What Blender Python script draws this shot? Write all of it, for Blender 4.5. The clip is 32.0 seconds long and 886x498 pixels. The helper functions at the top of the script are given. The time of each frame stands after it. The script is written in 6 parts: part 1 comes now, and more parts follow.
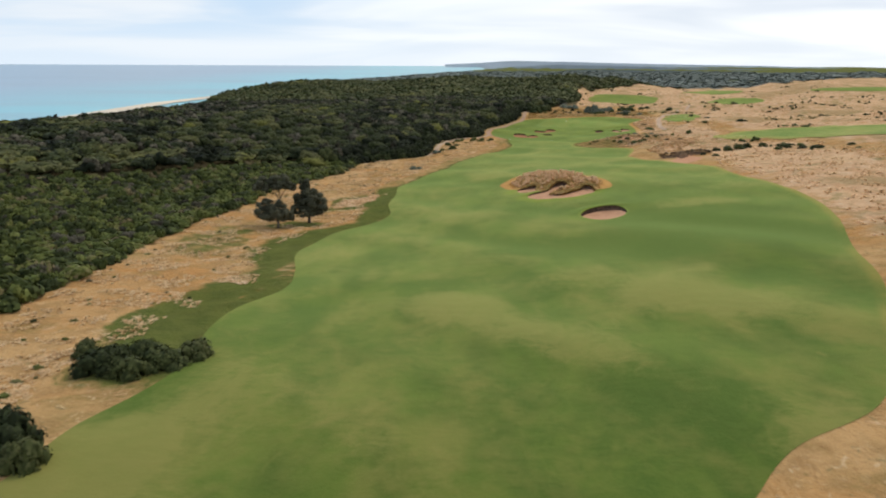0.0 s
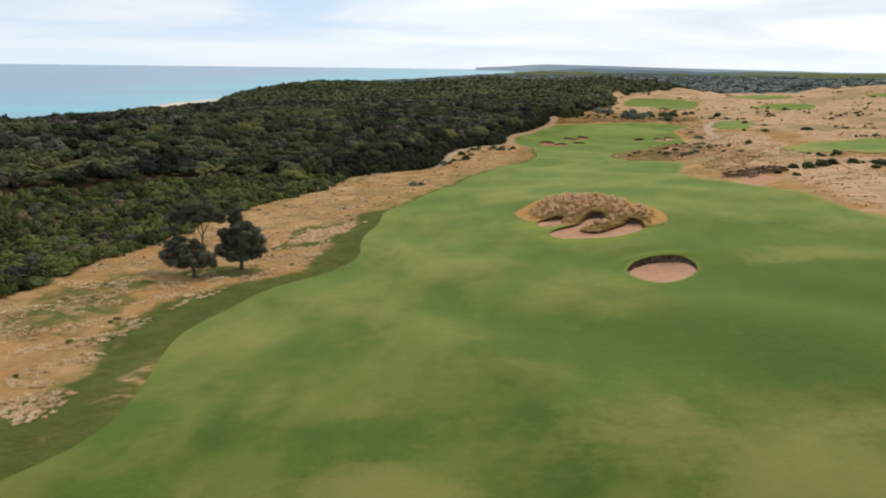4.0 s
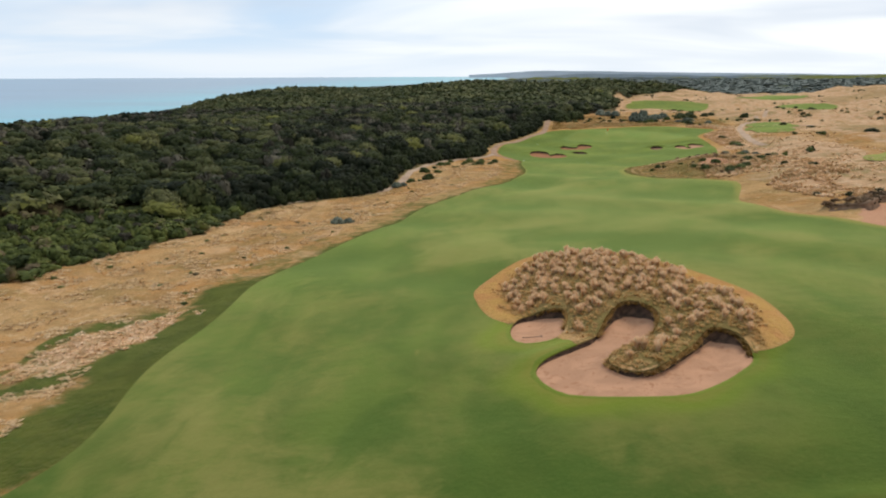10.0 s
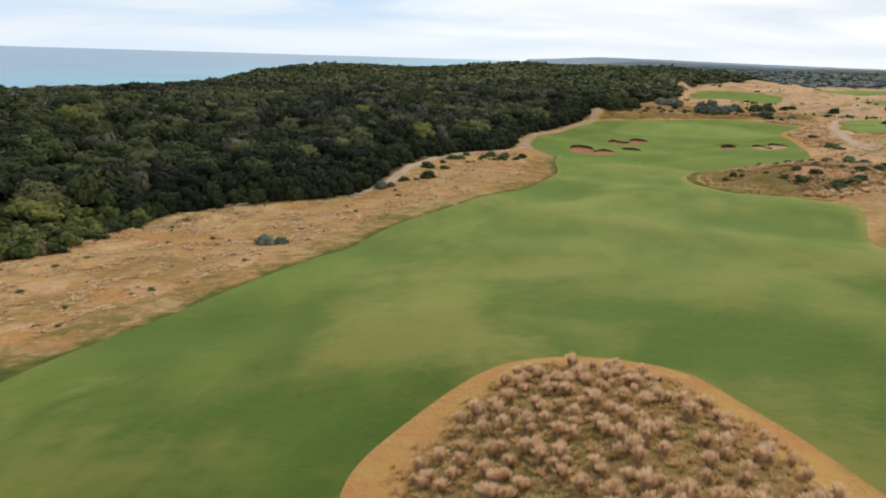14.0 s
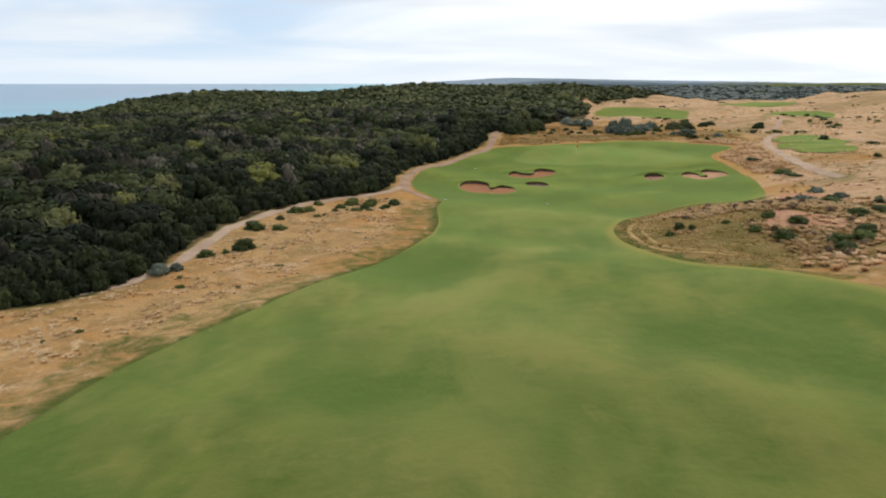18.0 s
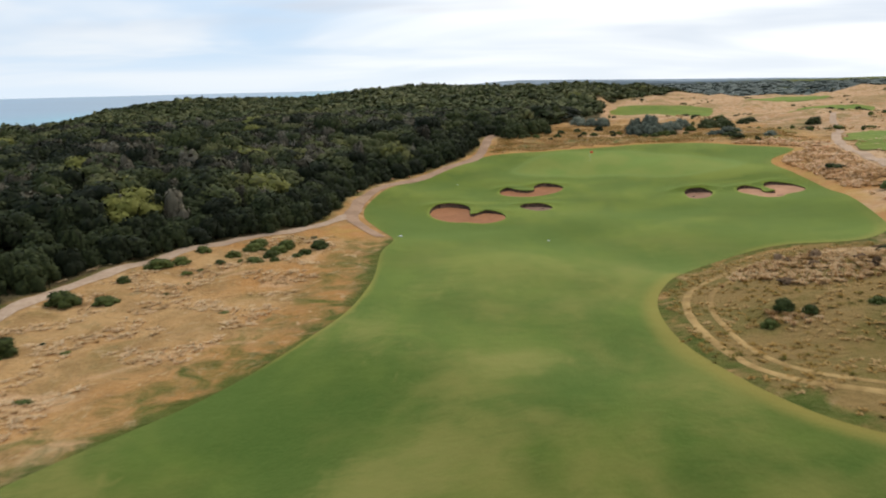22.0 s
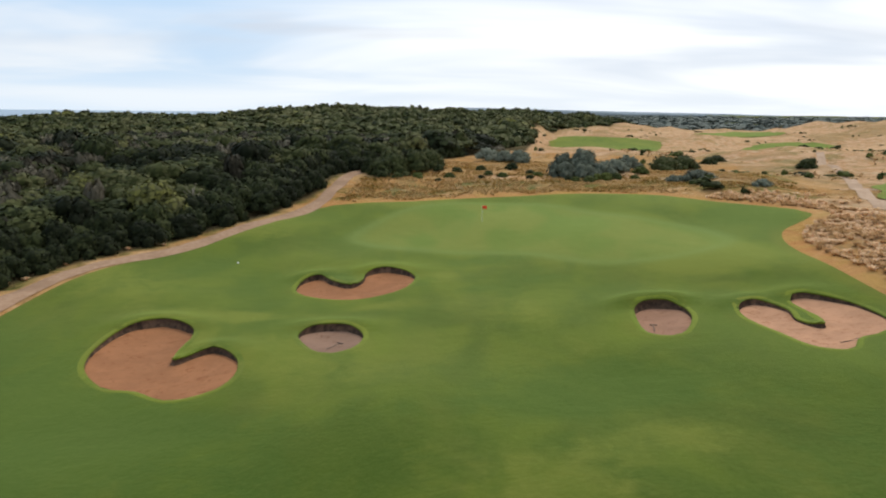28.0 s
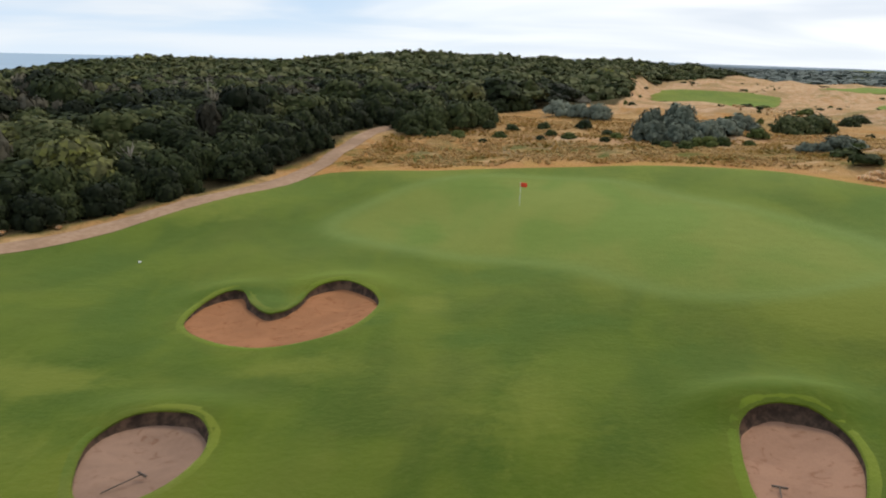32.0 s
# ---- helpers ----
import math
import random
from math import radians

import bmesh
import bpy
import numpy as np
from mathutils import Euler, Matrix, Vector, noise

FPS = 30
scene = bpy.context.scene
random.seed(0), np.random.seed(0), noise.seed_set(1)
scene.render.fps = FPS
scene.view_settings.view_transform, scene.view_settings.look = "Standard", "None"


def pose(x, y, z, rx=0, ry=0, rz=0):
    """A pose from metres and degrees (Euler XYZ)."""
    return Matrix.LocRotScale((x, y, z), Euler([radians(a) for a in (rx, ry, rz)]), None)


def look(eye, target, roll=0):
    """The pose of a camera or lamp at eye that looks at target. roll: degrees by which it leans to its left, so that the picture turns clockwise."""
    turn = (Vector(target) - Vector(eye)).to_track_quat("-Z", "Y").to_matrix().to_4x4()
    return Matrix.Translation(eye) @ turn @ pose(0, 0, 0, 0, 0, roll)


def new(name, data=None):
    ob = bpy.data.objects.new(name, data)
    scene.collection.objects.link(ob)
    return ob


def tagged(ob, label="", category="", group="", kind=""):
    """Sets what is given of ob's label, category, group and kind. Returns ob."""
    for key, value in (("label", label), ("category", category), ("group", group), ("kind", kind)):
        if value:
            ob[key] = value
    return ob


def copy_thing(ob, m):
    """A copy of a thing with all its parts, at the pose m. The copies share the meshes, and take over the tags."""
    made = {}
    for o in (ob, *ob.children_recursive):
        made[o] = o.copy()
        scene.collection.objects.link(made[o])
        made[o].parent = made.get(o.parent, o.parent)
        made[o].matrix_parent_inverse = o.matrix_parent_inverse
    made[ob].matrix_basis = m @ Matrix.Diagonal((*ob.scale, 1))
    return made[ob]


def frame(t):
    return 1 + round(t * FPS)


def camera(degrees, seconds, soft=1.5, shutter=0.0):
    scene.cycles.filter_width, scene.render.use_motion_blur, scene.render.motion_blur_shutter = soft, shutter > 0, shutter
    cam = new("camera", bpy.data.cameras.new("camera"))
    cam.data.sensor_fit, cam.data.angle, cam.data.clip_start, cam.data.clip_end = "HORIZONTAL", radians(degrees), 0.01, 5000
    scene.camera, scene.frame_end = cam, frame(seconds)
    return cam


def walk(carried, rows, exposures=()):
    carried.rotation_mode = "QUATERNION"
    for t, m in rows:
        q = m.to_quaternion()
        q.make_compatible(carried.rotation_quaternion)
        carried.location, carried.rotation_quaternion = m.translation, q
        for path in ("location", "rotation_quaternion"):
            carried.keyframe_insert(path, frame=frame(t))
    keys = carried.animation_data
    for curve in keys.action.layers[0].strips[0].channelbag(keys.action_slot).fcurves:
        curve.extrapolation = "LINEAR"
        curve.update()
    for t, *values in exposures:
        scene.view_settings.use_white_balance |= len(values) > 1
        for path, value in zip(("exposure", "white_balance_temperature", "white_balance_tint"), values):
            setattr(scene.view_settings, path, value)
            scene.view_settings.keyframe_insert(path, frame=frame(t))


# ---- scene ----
cam = camera(59.0, 32.0, soft=2.0, shutter=0.5)
METRES, EYE, TILT, LEAN, TURN = 387.75, 19.0, -1.9, -3.8, 0.0
ROWS = [
    (0.0, 0.0, 0.0, 0.0, -0.74, -11.68, 3.59),
    (0.5, 0.0024, 0.0157, -0.0007, 0.09, -11.53, 3.45),
    (1.0, 0.005, 0.0336, -0.0014, 0.6, -11.47, 3.15),
    (1.5, 0.0075, 0.0509, -0.0021, 0.84, -11.48, 2.98),
    (2.0, 0.01, 0.068, -0.0027, 1.09, -11.34, 3.02),
    (2.5, 0.0126, 0.0838, -0.0033, 1.12, -11.15, 3.19),
    (4.5, 0.021, 0.1523, -0.0058, 2.04, -11.31, 3.0),
    (5.0, 0.023, 0.1686, -0.0067, 2.73, -11.12, 2.86),
    (5.5, 0.0249, 0.184, -0.0074, 2.66, -11.18, 3.01),
    (6.0, 0.0269, 0.2016, -0.0085, 2.14, -11.4, 3.13),
    (6.5, 0.0286, 0.2179, -0.0091, 1.7, -11.63, 3.19),
    (7.0, 0.0303, 0.2356, -0.01, 1.65, -11.62, 3.36),
    (7.5, 0.032, 0.2516, -0.0108, 1.99, -11.34, 3.61),
    (8.0, 0.034, 0.2685, -0.0116, 2.35, -10.97, 3.75),
    (8.5, 0.0359, 0.2844, -0.0124, 2.23, -10.83, 3.79),
    (9.0, 0.0381, 0.3016, -0.0136, 1.69, -10.83, 3.88),
    (9.5, 0.0403, 0.3169, -0.0147, 1.24, -10.81, 3.96),
    (10.0, 0.0427, 0.3335, -0.0158, 1.19, -10.7, 4.02),
    (10.5, 0.0451, 0.3488, -0.0166, 1.56, -10.58, 3.9),
    (11.0, 0.0478, 0.3654, -0.0176, 2.05, -10.55, 3.67),
    (11.5, 0.0506, 0.3809, -0.0182, 2.28, -10.68, 3.49),
    (12.0, 0.0538, 0.3979, -0.019, 2.45, -10.99, 3.32),
    (12.5, 0.0569, 0.4137, -0.0199, 3.0, -11.28, 3.13),
    (13.0, 0.0604, 0.4312, -0.0205, 4.16, -11.54, 2.83),
    (13.5, 0.0633, 0.4456, -0.021, 5.15, -11.67, 2.47),
    (14.0, 0.0663, 0.4612, -0.0212, 5.37, -11.66, 2.01),
    (14.5, 0.0688, 0.4758, -0.0213, 4.61, -11.51, 1.85),
    (15.0, 0.0718, 0.4921, -0.0213, 3.06, -11.42, 2.04),
    (15.5, 0.0741, 0.5074, -0.0215, 1.24, -11.41, 2.35),
    (17.5, 0.0845, 0.5765, -0.0217, -2.33, -10.97, 3.76),
    (18.0, 0.0867, 0.5941, -0.0222, -1.27, -10.33, 3.87),
    (18.5, 0.0887, 0.6101, -0.0228, -0.12, -9.8, 4.04),
    (19.0, 0.091, 0.6266, -0.0233, 0.86, -9.41, 4.29),
    (19.5, 0.0934, 0.6415, -0.0239, 1.3, -9.23, 4.62),
    (20.0, 0.0965, 0.6576, -0.0247, 1.27, -9.38, 4.95),
    (20.5, 0.0996, 0.6728, -0.0256, 0.91, -9.7, 5.16),
    (21.0, 0.1034, 0.6894, -0.0265, 0.38, -10.04, 5.22),
    (21.5, 0.107, 0.7047, -0.0271, -0.05, -10.12, 5.25),
    (22.0, 0.1113, 0.7212, -0.0276, -0.31, -9.92, 5.21),
    (22.5, 0.1154, 0.736, -0.0282, -0.41, -9.68, 4.85),
    (23.0, 0.1201, 0.752, -0.0287, -0.46, -9.67, 4.11),
    (23.5, 0.1248, 0.7669, -0.0293, -0.65, -9.89, 3.35),
    (24.0, 0.1297, 0.7825, -0.0301, -0.97, -10.13, 2.66),
    (24.5, 0.134, 0.7965, -0.0304, -1.16, -10.2, 2.22),
    (26.5, 0.1523, 0.8567, -0.0314, -1.33, -8.74, 2.78),
    (27.0, 0.1563, 0.8713, -0.0313, -2.15, -8.49, 3.06),
    (27.5, 0.1602, 0.8847, -0.0313, -3.23, -8.47, 3.21),
    (28.0, 0.1644, 0.8977, -0.0315, -3.89, -8.35, 3.4),
    (28.5, 0.1682, 0.9088, -0.0317, -3.46, -8.02, 3.37),
    (29.0, 0.1718, 0.921, -0.032, -1.82, -7.56, 2.94),
    (29.5, 0.1751, 0.9323, -0.0326, 0.11, -7.36, 2.32),
    (30.0, 0.1785, 0.9433, -0.033, 1.92, -7.7, 1.72),
    (30.5, 0.1815, 0.9523, -0.0333, 3.13, -8.44, 1.51),
    (31.0, 0.1844, 0.9621, -0.0338, 3.71, -9.48, 1.61),
    (31.5, 0.1868, 0.9705, -0.0341, 3.73, -10.5, 1.94),
    (32.0, 0.1888, 0.9788, -0.0343, 3.46, -11.43, 2.48),
]
walk(cam, [(t, pose(0, 0, EYE, TILT, LEAN, TURN) @ pose(METRES * x, METRES * y, METRES * z, 90 + pitch, roll, yaw)) for t, x, y, z, yaw, pitch, roll in ROWS])

# ---- sky, sun, exposure ----
SUN_AZ, SUN_EL = radians(32), radians(52)          # ahead and to the right, behind thin cloud
scene.view_settings.exposure = 0.0
world = bpy.data.worlds.new("overcast_sky")
scene.world = world
world.use_nodes = True


class Nodes:
    """Short hand for building a node tree."""

    def __init__(self, tree):
        self.t = tree

    def node(self, kind, **values):
        n = self.t.nodes.new(kind)
        for k, v in values.items():
            if k in n.inputs:
                n.inputs[k].default_value = v
        return n

    def link(self, a, b):
        self.t.links.new(a, b)

    def math(self, op, a, b=0.0, clamp=False):
        n = self.t.nodes.new("ShaderNodeMath")
        n.operation, n.use_clamp = op, clamp
        for i, v in enumerate((a, b)):
            if isinstance(v, (int, float)):
                n.inputs[i].default_value = v
            else:
                self.link(v, n.inputs[i])
        return n.outputs[0]

    def noise(self, vec, scale, detail=4.0, rough=0.55, warp=0.0):
        n = self.t.nodes.new("ShaderNodeTexNoise")
        n.inputs["Scale"].default_value = scale
        n.inputs["Detail"].default_value = detail
        n.inputs["Roughness"].default_value = rough
        n.inputs["Distortion"].default_value = warp
        self.link(vec, n.inputs["Vector"])
        return n.outputs["Fac"]

    def span(self, v, a, b, lo=0.0, hi=1.0):
        n = self.t.nodes.new("ShaderNodeMapRange")
        n.interpolation_type = "SMOOTHSTEP"
        for i, x in zip((1, 2, 3, 4), (a, b, lo, hi)):
            n.inputs[i].default_value = x
        self.link(v, n.inputs[0])
        return n.outputs[0]

    def mix(self, fac, a, b):
        n = self.t.nodes.new("ShaderNodeMix")
        n.data_type = "RGBA"
        if isinstance(fac, (int, float)):
            n.inputs[0].default_value = fac
        else:
            self.link(fac, n.inputs[0])
        for i, v in ((6, a), (7, b)):
            if isinstance(v, tuple):
                n.inputs[i].default_value = (*v, 1.0)
            else:
                self.link(v, n.inputs[i])
        return n.outputs[2]

    def scaled(self, vec, sx, sy, sz):
        n = self.t.nodes.new("ShaderNodeMapping")
        n.inputs["Scale"].default_value = (sx, sy, sz)
        self.link(vec, n.inputs["Vector"])
        return n.outputs[0]

    def place(self):
        return self.t.nodes.new("ShaderNodeNewGeometry").outputs["Position"]

    def attr(self, name):
        n = self.t.nodes.new("ShaderNodeAttribute")
        n.attribute_name = name
        return n.outputs["Fac"]

    def chance(self):
        return self.t.nodes.new("ShaderNodeObjectInfo").outputs["Random"]

    def bump(self, height, strength, distance=0.1):
        n = self.t.nodes.new("ShaderNodeBump")
        n.inputs["Strength"].default_value = strength
        n.inputs["Distance"].default_value = distance
        self.link(height, n.inputs["Height"])
        return n.outputs[0]


def build_sky():
    n = Nodes(world.node_tree)
    out = world.node_tree.nodes["Background"]
    sky = n.t.nodes.new("ShaderNodeTexSky")
    sky.sky_type, sky.sun_disc = "NISHITA", False
    sky.sun_elevation, sky.sun_rotation = SUN_EL, SUN_AZ
    way = n.t.nodes.new("ShaderNodeTexCoord").outputs["Generated"]
    sep = n.t.nodes.new("ShaderNodeSeparateXYZ")
    n.link(way, sep.inputs[0])
    up = n.math("ADD", n.math("MAXIMUM", sep.outputs["Z"], 0.0), 0.16)
    com = n.t.nodes.new("ShaderNodeCombineXYZ")
    n.link(n.math("DIVIDE", sep.outputs["X"], up), com.inputs[0])
    n.link(n.math("DIVIDE", sep.outputs["Y"], up), com.inputs[1])
    plane = com.outputs[0]
    soft = n.noise(n.scaled(plane, 0.5, 0.8, 1), 0.9, 4.0, 0.48, 0.5)
    broad = n.noise(n.scaled(plane, 0.38, 0.75, 1), 1.3, 3.0, 0.5, 0.2)
    # brighter cloud to the right, bluer gaps toward the sea
    side = n.span(sep.outputs["X"], -0.45, 0.35)
    cloud = n.mix(n.span(soft, 0.30, 0.70), (7.4, 8.2, 9.5), (9.9, 10.1, 10.4))
    cloud = n.mix(n.math("MULTIPLY", n.span(soft, 0.36, 0.62), n.math("MULTIPLY", side, 0.6)), cloud, (14.0, 14.0, 13.9))
    blue = n.mix(n.math("MULTIPLY", n.span(side, 0.0, 1.0, 1.0, 0.0), n.span(soft, 0.40, 0.62, 0.9, 0.2)), cloud, (5.5, 7.6, 10.1))
    blue = n.mix(n.math("MULTIPLY", n.span(broad, 0.50, 0.64, 0.0, 0.8), n.span(sep.outputs["Z"], 0.05, 0.13)), blue, (7.0, 7.1, 7.7))
    haze = n.mix(n.span(sep.outputs["Z"], -0.01, 0.07, 0.75, 0.0), blue, (9.2, 10.2, 11.2))
    n.link(n.mix(0.12, haze, sky.outputs[0]), out.inputs["Color"])
    out.inputs["Strength"].default_value = 0.10


build_sky()
sun = new("sun", bpy.data.lights.new("sun", "SUN"))
sun.data.energy, sun.data.angle, sun.data.color = 1.9, radians(16), (1.0, 0.91, 0.76)
sun.matrix_world = look((500 * math.sin(SUN_AZ) * math.cos(SUN_EL), 500 * math.cos(SUN_AZ) * math.cos(SUN_EL), 500 * math.sin(SUN_EL)), (0, 0, 0))


# ---- materials ----
def material(name, rough=0.9, spec=0.2):
    m = bpy.data.materials.new(name)
    m.use_nodes = True
    n = Nodes(m.node_tree)
    b = m.node_tree.nodes["Principled BSDF"]
    b.inputs["Roughness"].default_value = rough
    b.inputs["Specular IOR Level"].default_value = spec
    return m, n, b


def rough_material():
    """Dry summer grass, with greener semi-rough, sandy dune and shaded litter where the masks say so."""
    m, n, b = material("dry_rough_grass", 0.95, 0.0)
    p = n.place()
    flat = n.scaled(p, 1, 1, 0)
    big, mid, fine = n.noise(flat, 0.045, 4), n.noise(flat, 0.22, 5, 0.6, 0.4), n.noise(flat, 1.9, 4, 0.65)
    c = n.mix(n.span(big, 0.38, 0.62), (0.37, 0.183, 0.062), (0.41, 0.248, 0.108))
    c = n.mix(n.span(n.noise(flat, 0.1, 4, 0.6, 0.8), 0.50, 0.66, 0, 0.7), c, (0.175, 0.125, 0.042))
    c = n.mix(n.span(mid, 0.44, 0.66, 0, 0.75), c, (0.245, 0.145, 0.06))
    c = n.mix(n.span(fine, 0.48, 0.74, 0, 0.45), c, (0.47, 0.30, 0.14))
    c = n.mix(n.span(n.noise(flat, 0.8, 3, 0.6), 0.62, 0.78, 0, 0.6), c, (0.145, 0.10, 0.034))
    streak = n.noise(n.scaled(flat, 1.0, 0.35, 0), 0.75, 4, 0.6, 0.8)
    c = n.mix(n.span(streak, 0.56, 0.72, 0, 0.5), c, (0.48, 0.32, 0.16))
    c = n.mix(n.span(streak, 0.44, 0.32, 0, 0.55), c, (0.23, 0.125, 0.05))
    c = n.mix(n.span(n.noise(flat, 0.085, 5, 0.65, 1.2), 0.55, 0.66, 0, 0.7), c, (0.50, 0.315, 0.17))
    c = n.mix(n.span(n.noise(flat, 0.45, 5, 0.7, 0.8), 0.58, 0.68, 0, 0.65), c, (0.155, 0.13, 0.062))
    c = n.mix(n.span(n.noise(flat, 0.6, 4, 0.7, 1.0), 0.42, 0.33, 0, 0.7), c, (0.52, 0.37, 0.21))
    sandy = n.mix(n.span(mid, 0.4, 0.62), (0.46, 0.265, 0.145), (0.54, 0.35, 0.215))
    sandy = n.mix(n.span(fine, 0.5, 0.75, 0, 0.8), sandy, (0.25, 0.185, 0.105))
    clumps = n.noise(flat, 0.42, 4, 0.62, 0.6)
    sandy = n.mix(n.span(clumps, 0.54, 0.66, 0, 0.75), sandy, (0.55, 0.42, 0.29))
    sandy = n.mix(n.span(clumps, 0.47, 0.36, 0, 0.75), sandy, (0.25, 0.165, 0.08))
    sandy = n.mix(n.span(n.noise(flat, 0.13, 4, 0.6, 0.5), 0.56, 0.68, 0, 0.7), sandy, (0.24, 0.185, 0.085))
    wold = n.noise(n.scaled(flat, 0.6, 1.0, 0), 0.03, 5, 0.62, 0.9)
    sandy = n.mix(n.span(wold, 0.52, 0.60, 0, 0.75), sandy, n.mix(n.span(fine, 0.4, 0.65), (0.23, 0.155, 0.07), (0.31, 0.225, 0.12)))
    sandy = n.mix(n.span(wold, 0.45, 0.36, 0, 0.6), sandy, (0.56, 0.37, 0.22))
    sandy = n.mix(n.span(n.noise(flat, 0.05, 5, 0.65, 1.4), 0.58, 0.64, 0, 0.7), sandy, (0.17, 0.155, 0.06))
    edge = n.math("ADD", n.attr("sandy"), n.math("MULTIPLY", n.math("SUBTRACT", mid, 0.5), 1.1))
    c = n.mix(n.span(edge, 0.35, 0.75, 0, 0.9), c, sandy)
    dune = n.mix(n.span(n.noise(flat, 0.16, 4, 0.6), 0.42, 0.62), (0.205, 0.138, 0.052), (0.12, 0.104, 0.03))
    dune = n.mix(n.span(fine, 0.45, 0.75, 0, 0.4), dune, (0.26, 0.175, 0.07))
    edge = n.math("ADD", n.attr("brown"), n.math("MULTIPLY", n.math("SUBTRACT", mid, 0.5), 0.8))
    c = n.mix(n.span(edge, 0.3, 0.7, 0, 0.9), c, dune)
    green = n.mix(n.span(n.noise(flat, 0.3, 4, 0.6), 0.35, 0.65), (0.024, 0.060, 0.007), (0.055, 0.088, 0.014))
    edge = n.math("ADD", n.attr("semi"), n.math("MULTIPLY", n.math("SUBTRACT", n.noise(flat, 0.3, 5, 0.65, 1.0), 0.5), 1.5))
    c = n.mix(n.span(edge, 0.22, 0.8, 0, 0.92), c, green)
    lush = n.mix(fine, (0.115, 0.10, 0.027), (0.20, 0.15, 0.052))
    c = n.mix(n.math("MULTIPLY", n.attr("lush"), n.span(n.attr("brown"), 0.2, 0.8, 0, 0.8)), c, lush)
    c = n.mix(n.math("MULTIPLY", n.attr("gold"), 0.85), c, n.mix(n.span(mid, 0.4, 0.6), (0.41, 0.195, 0.07), (0.43, 0.25, 0.072)))
    c = n.mix(n.span(n.math("ADD", n.attr("scarp"), n.math("MULTIPLY", n.math("SUBTRACT", mid, 0.5), 1.6)), 0.35, 0.6), c, n.mix(fine, (0.42, 0.205, 0.12), (0.50, 0.28, 0.175)))
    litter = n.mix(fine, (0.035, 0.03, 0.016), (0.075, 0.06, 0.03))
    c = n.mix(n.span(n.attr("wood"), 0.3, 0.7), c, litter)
    b.inputs["Sheen Weight"].default_value, b.inputs["Sheen Roughness"].default_value = 0.12, 0.5
    b.inputs["Sheen Tint"].default_value = (1.0, 0.75, 0.4, 1)
    n.link(c, b.inputs["Base Color"])
    n.link(n.bump(n.math("ADD", fine, n.math("MULTIPLY", mid, 2.0)), 0.9, 0.35), b.inputs["Normal"])
    return m


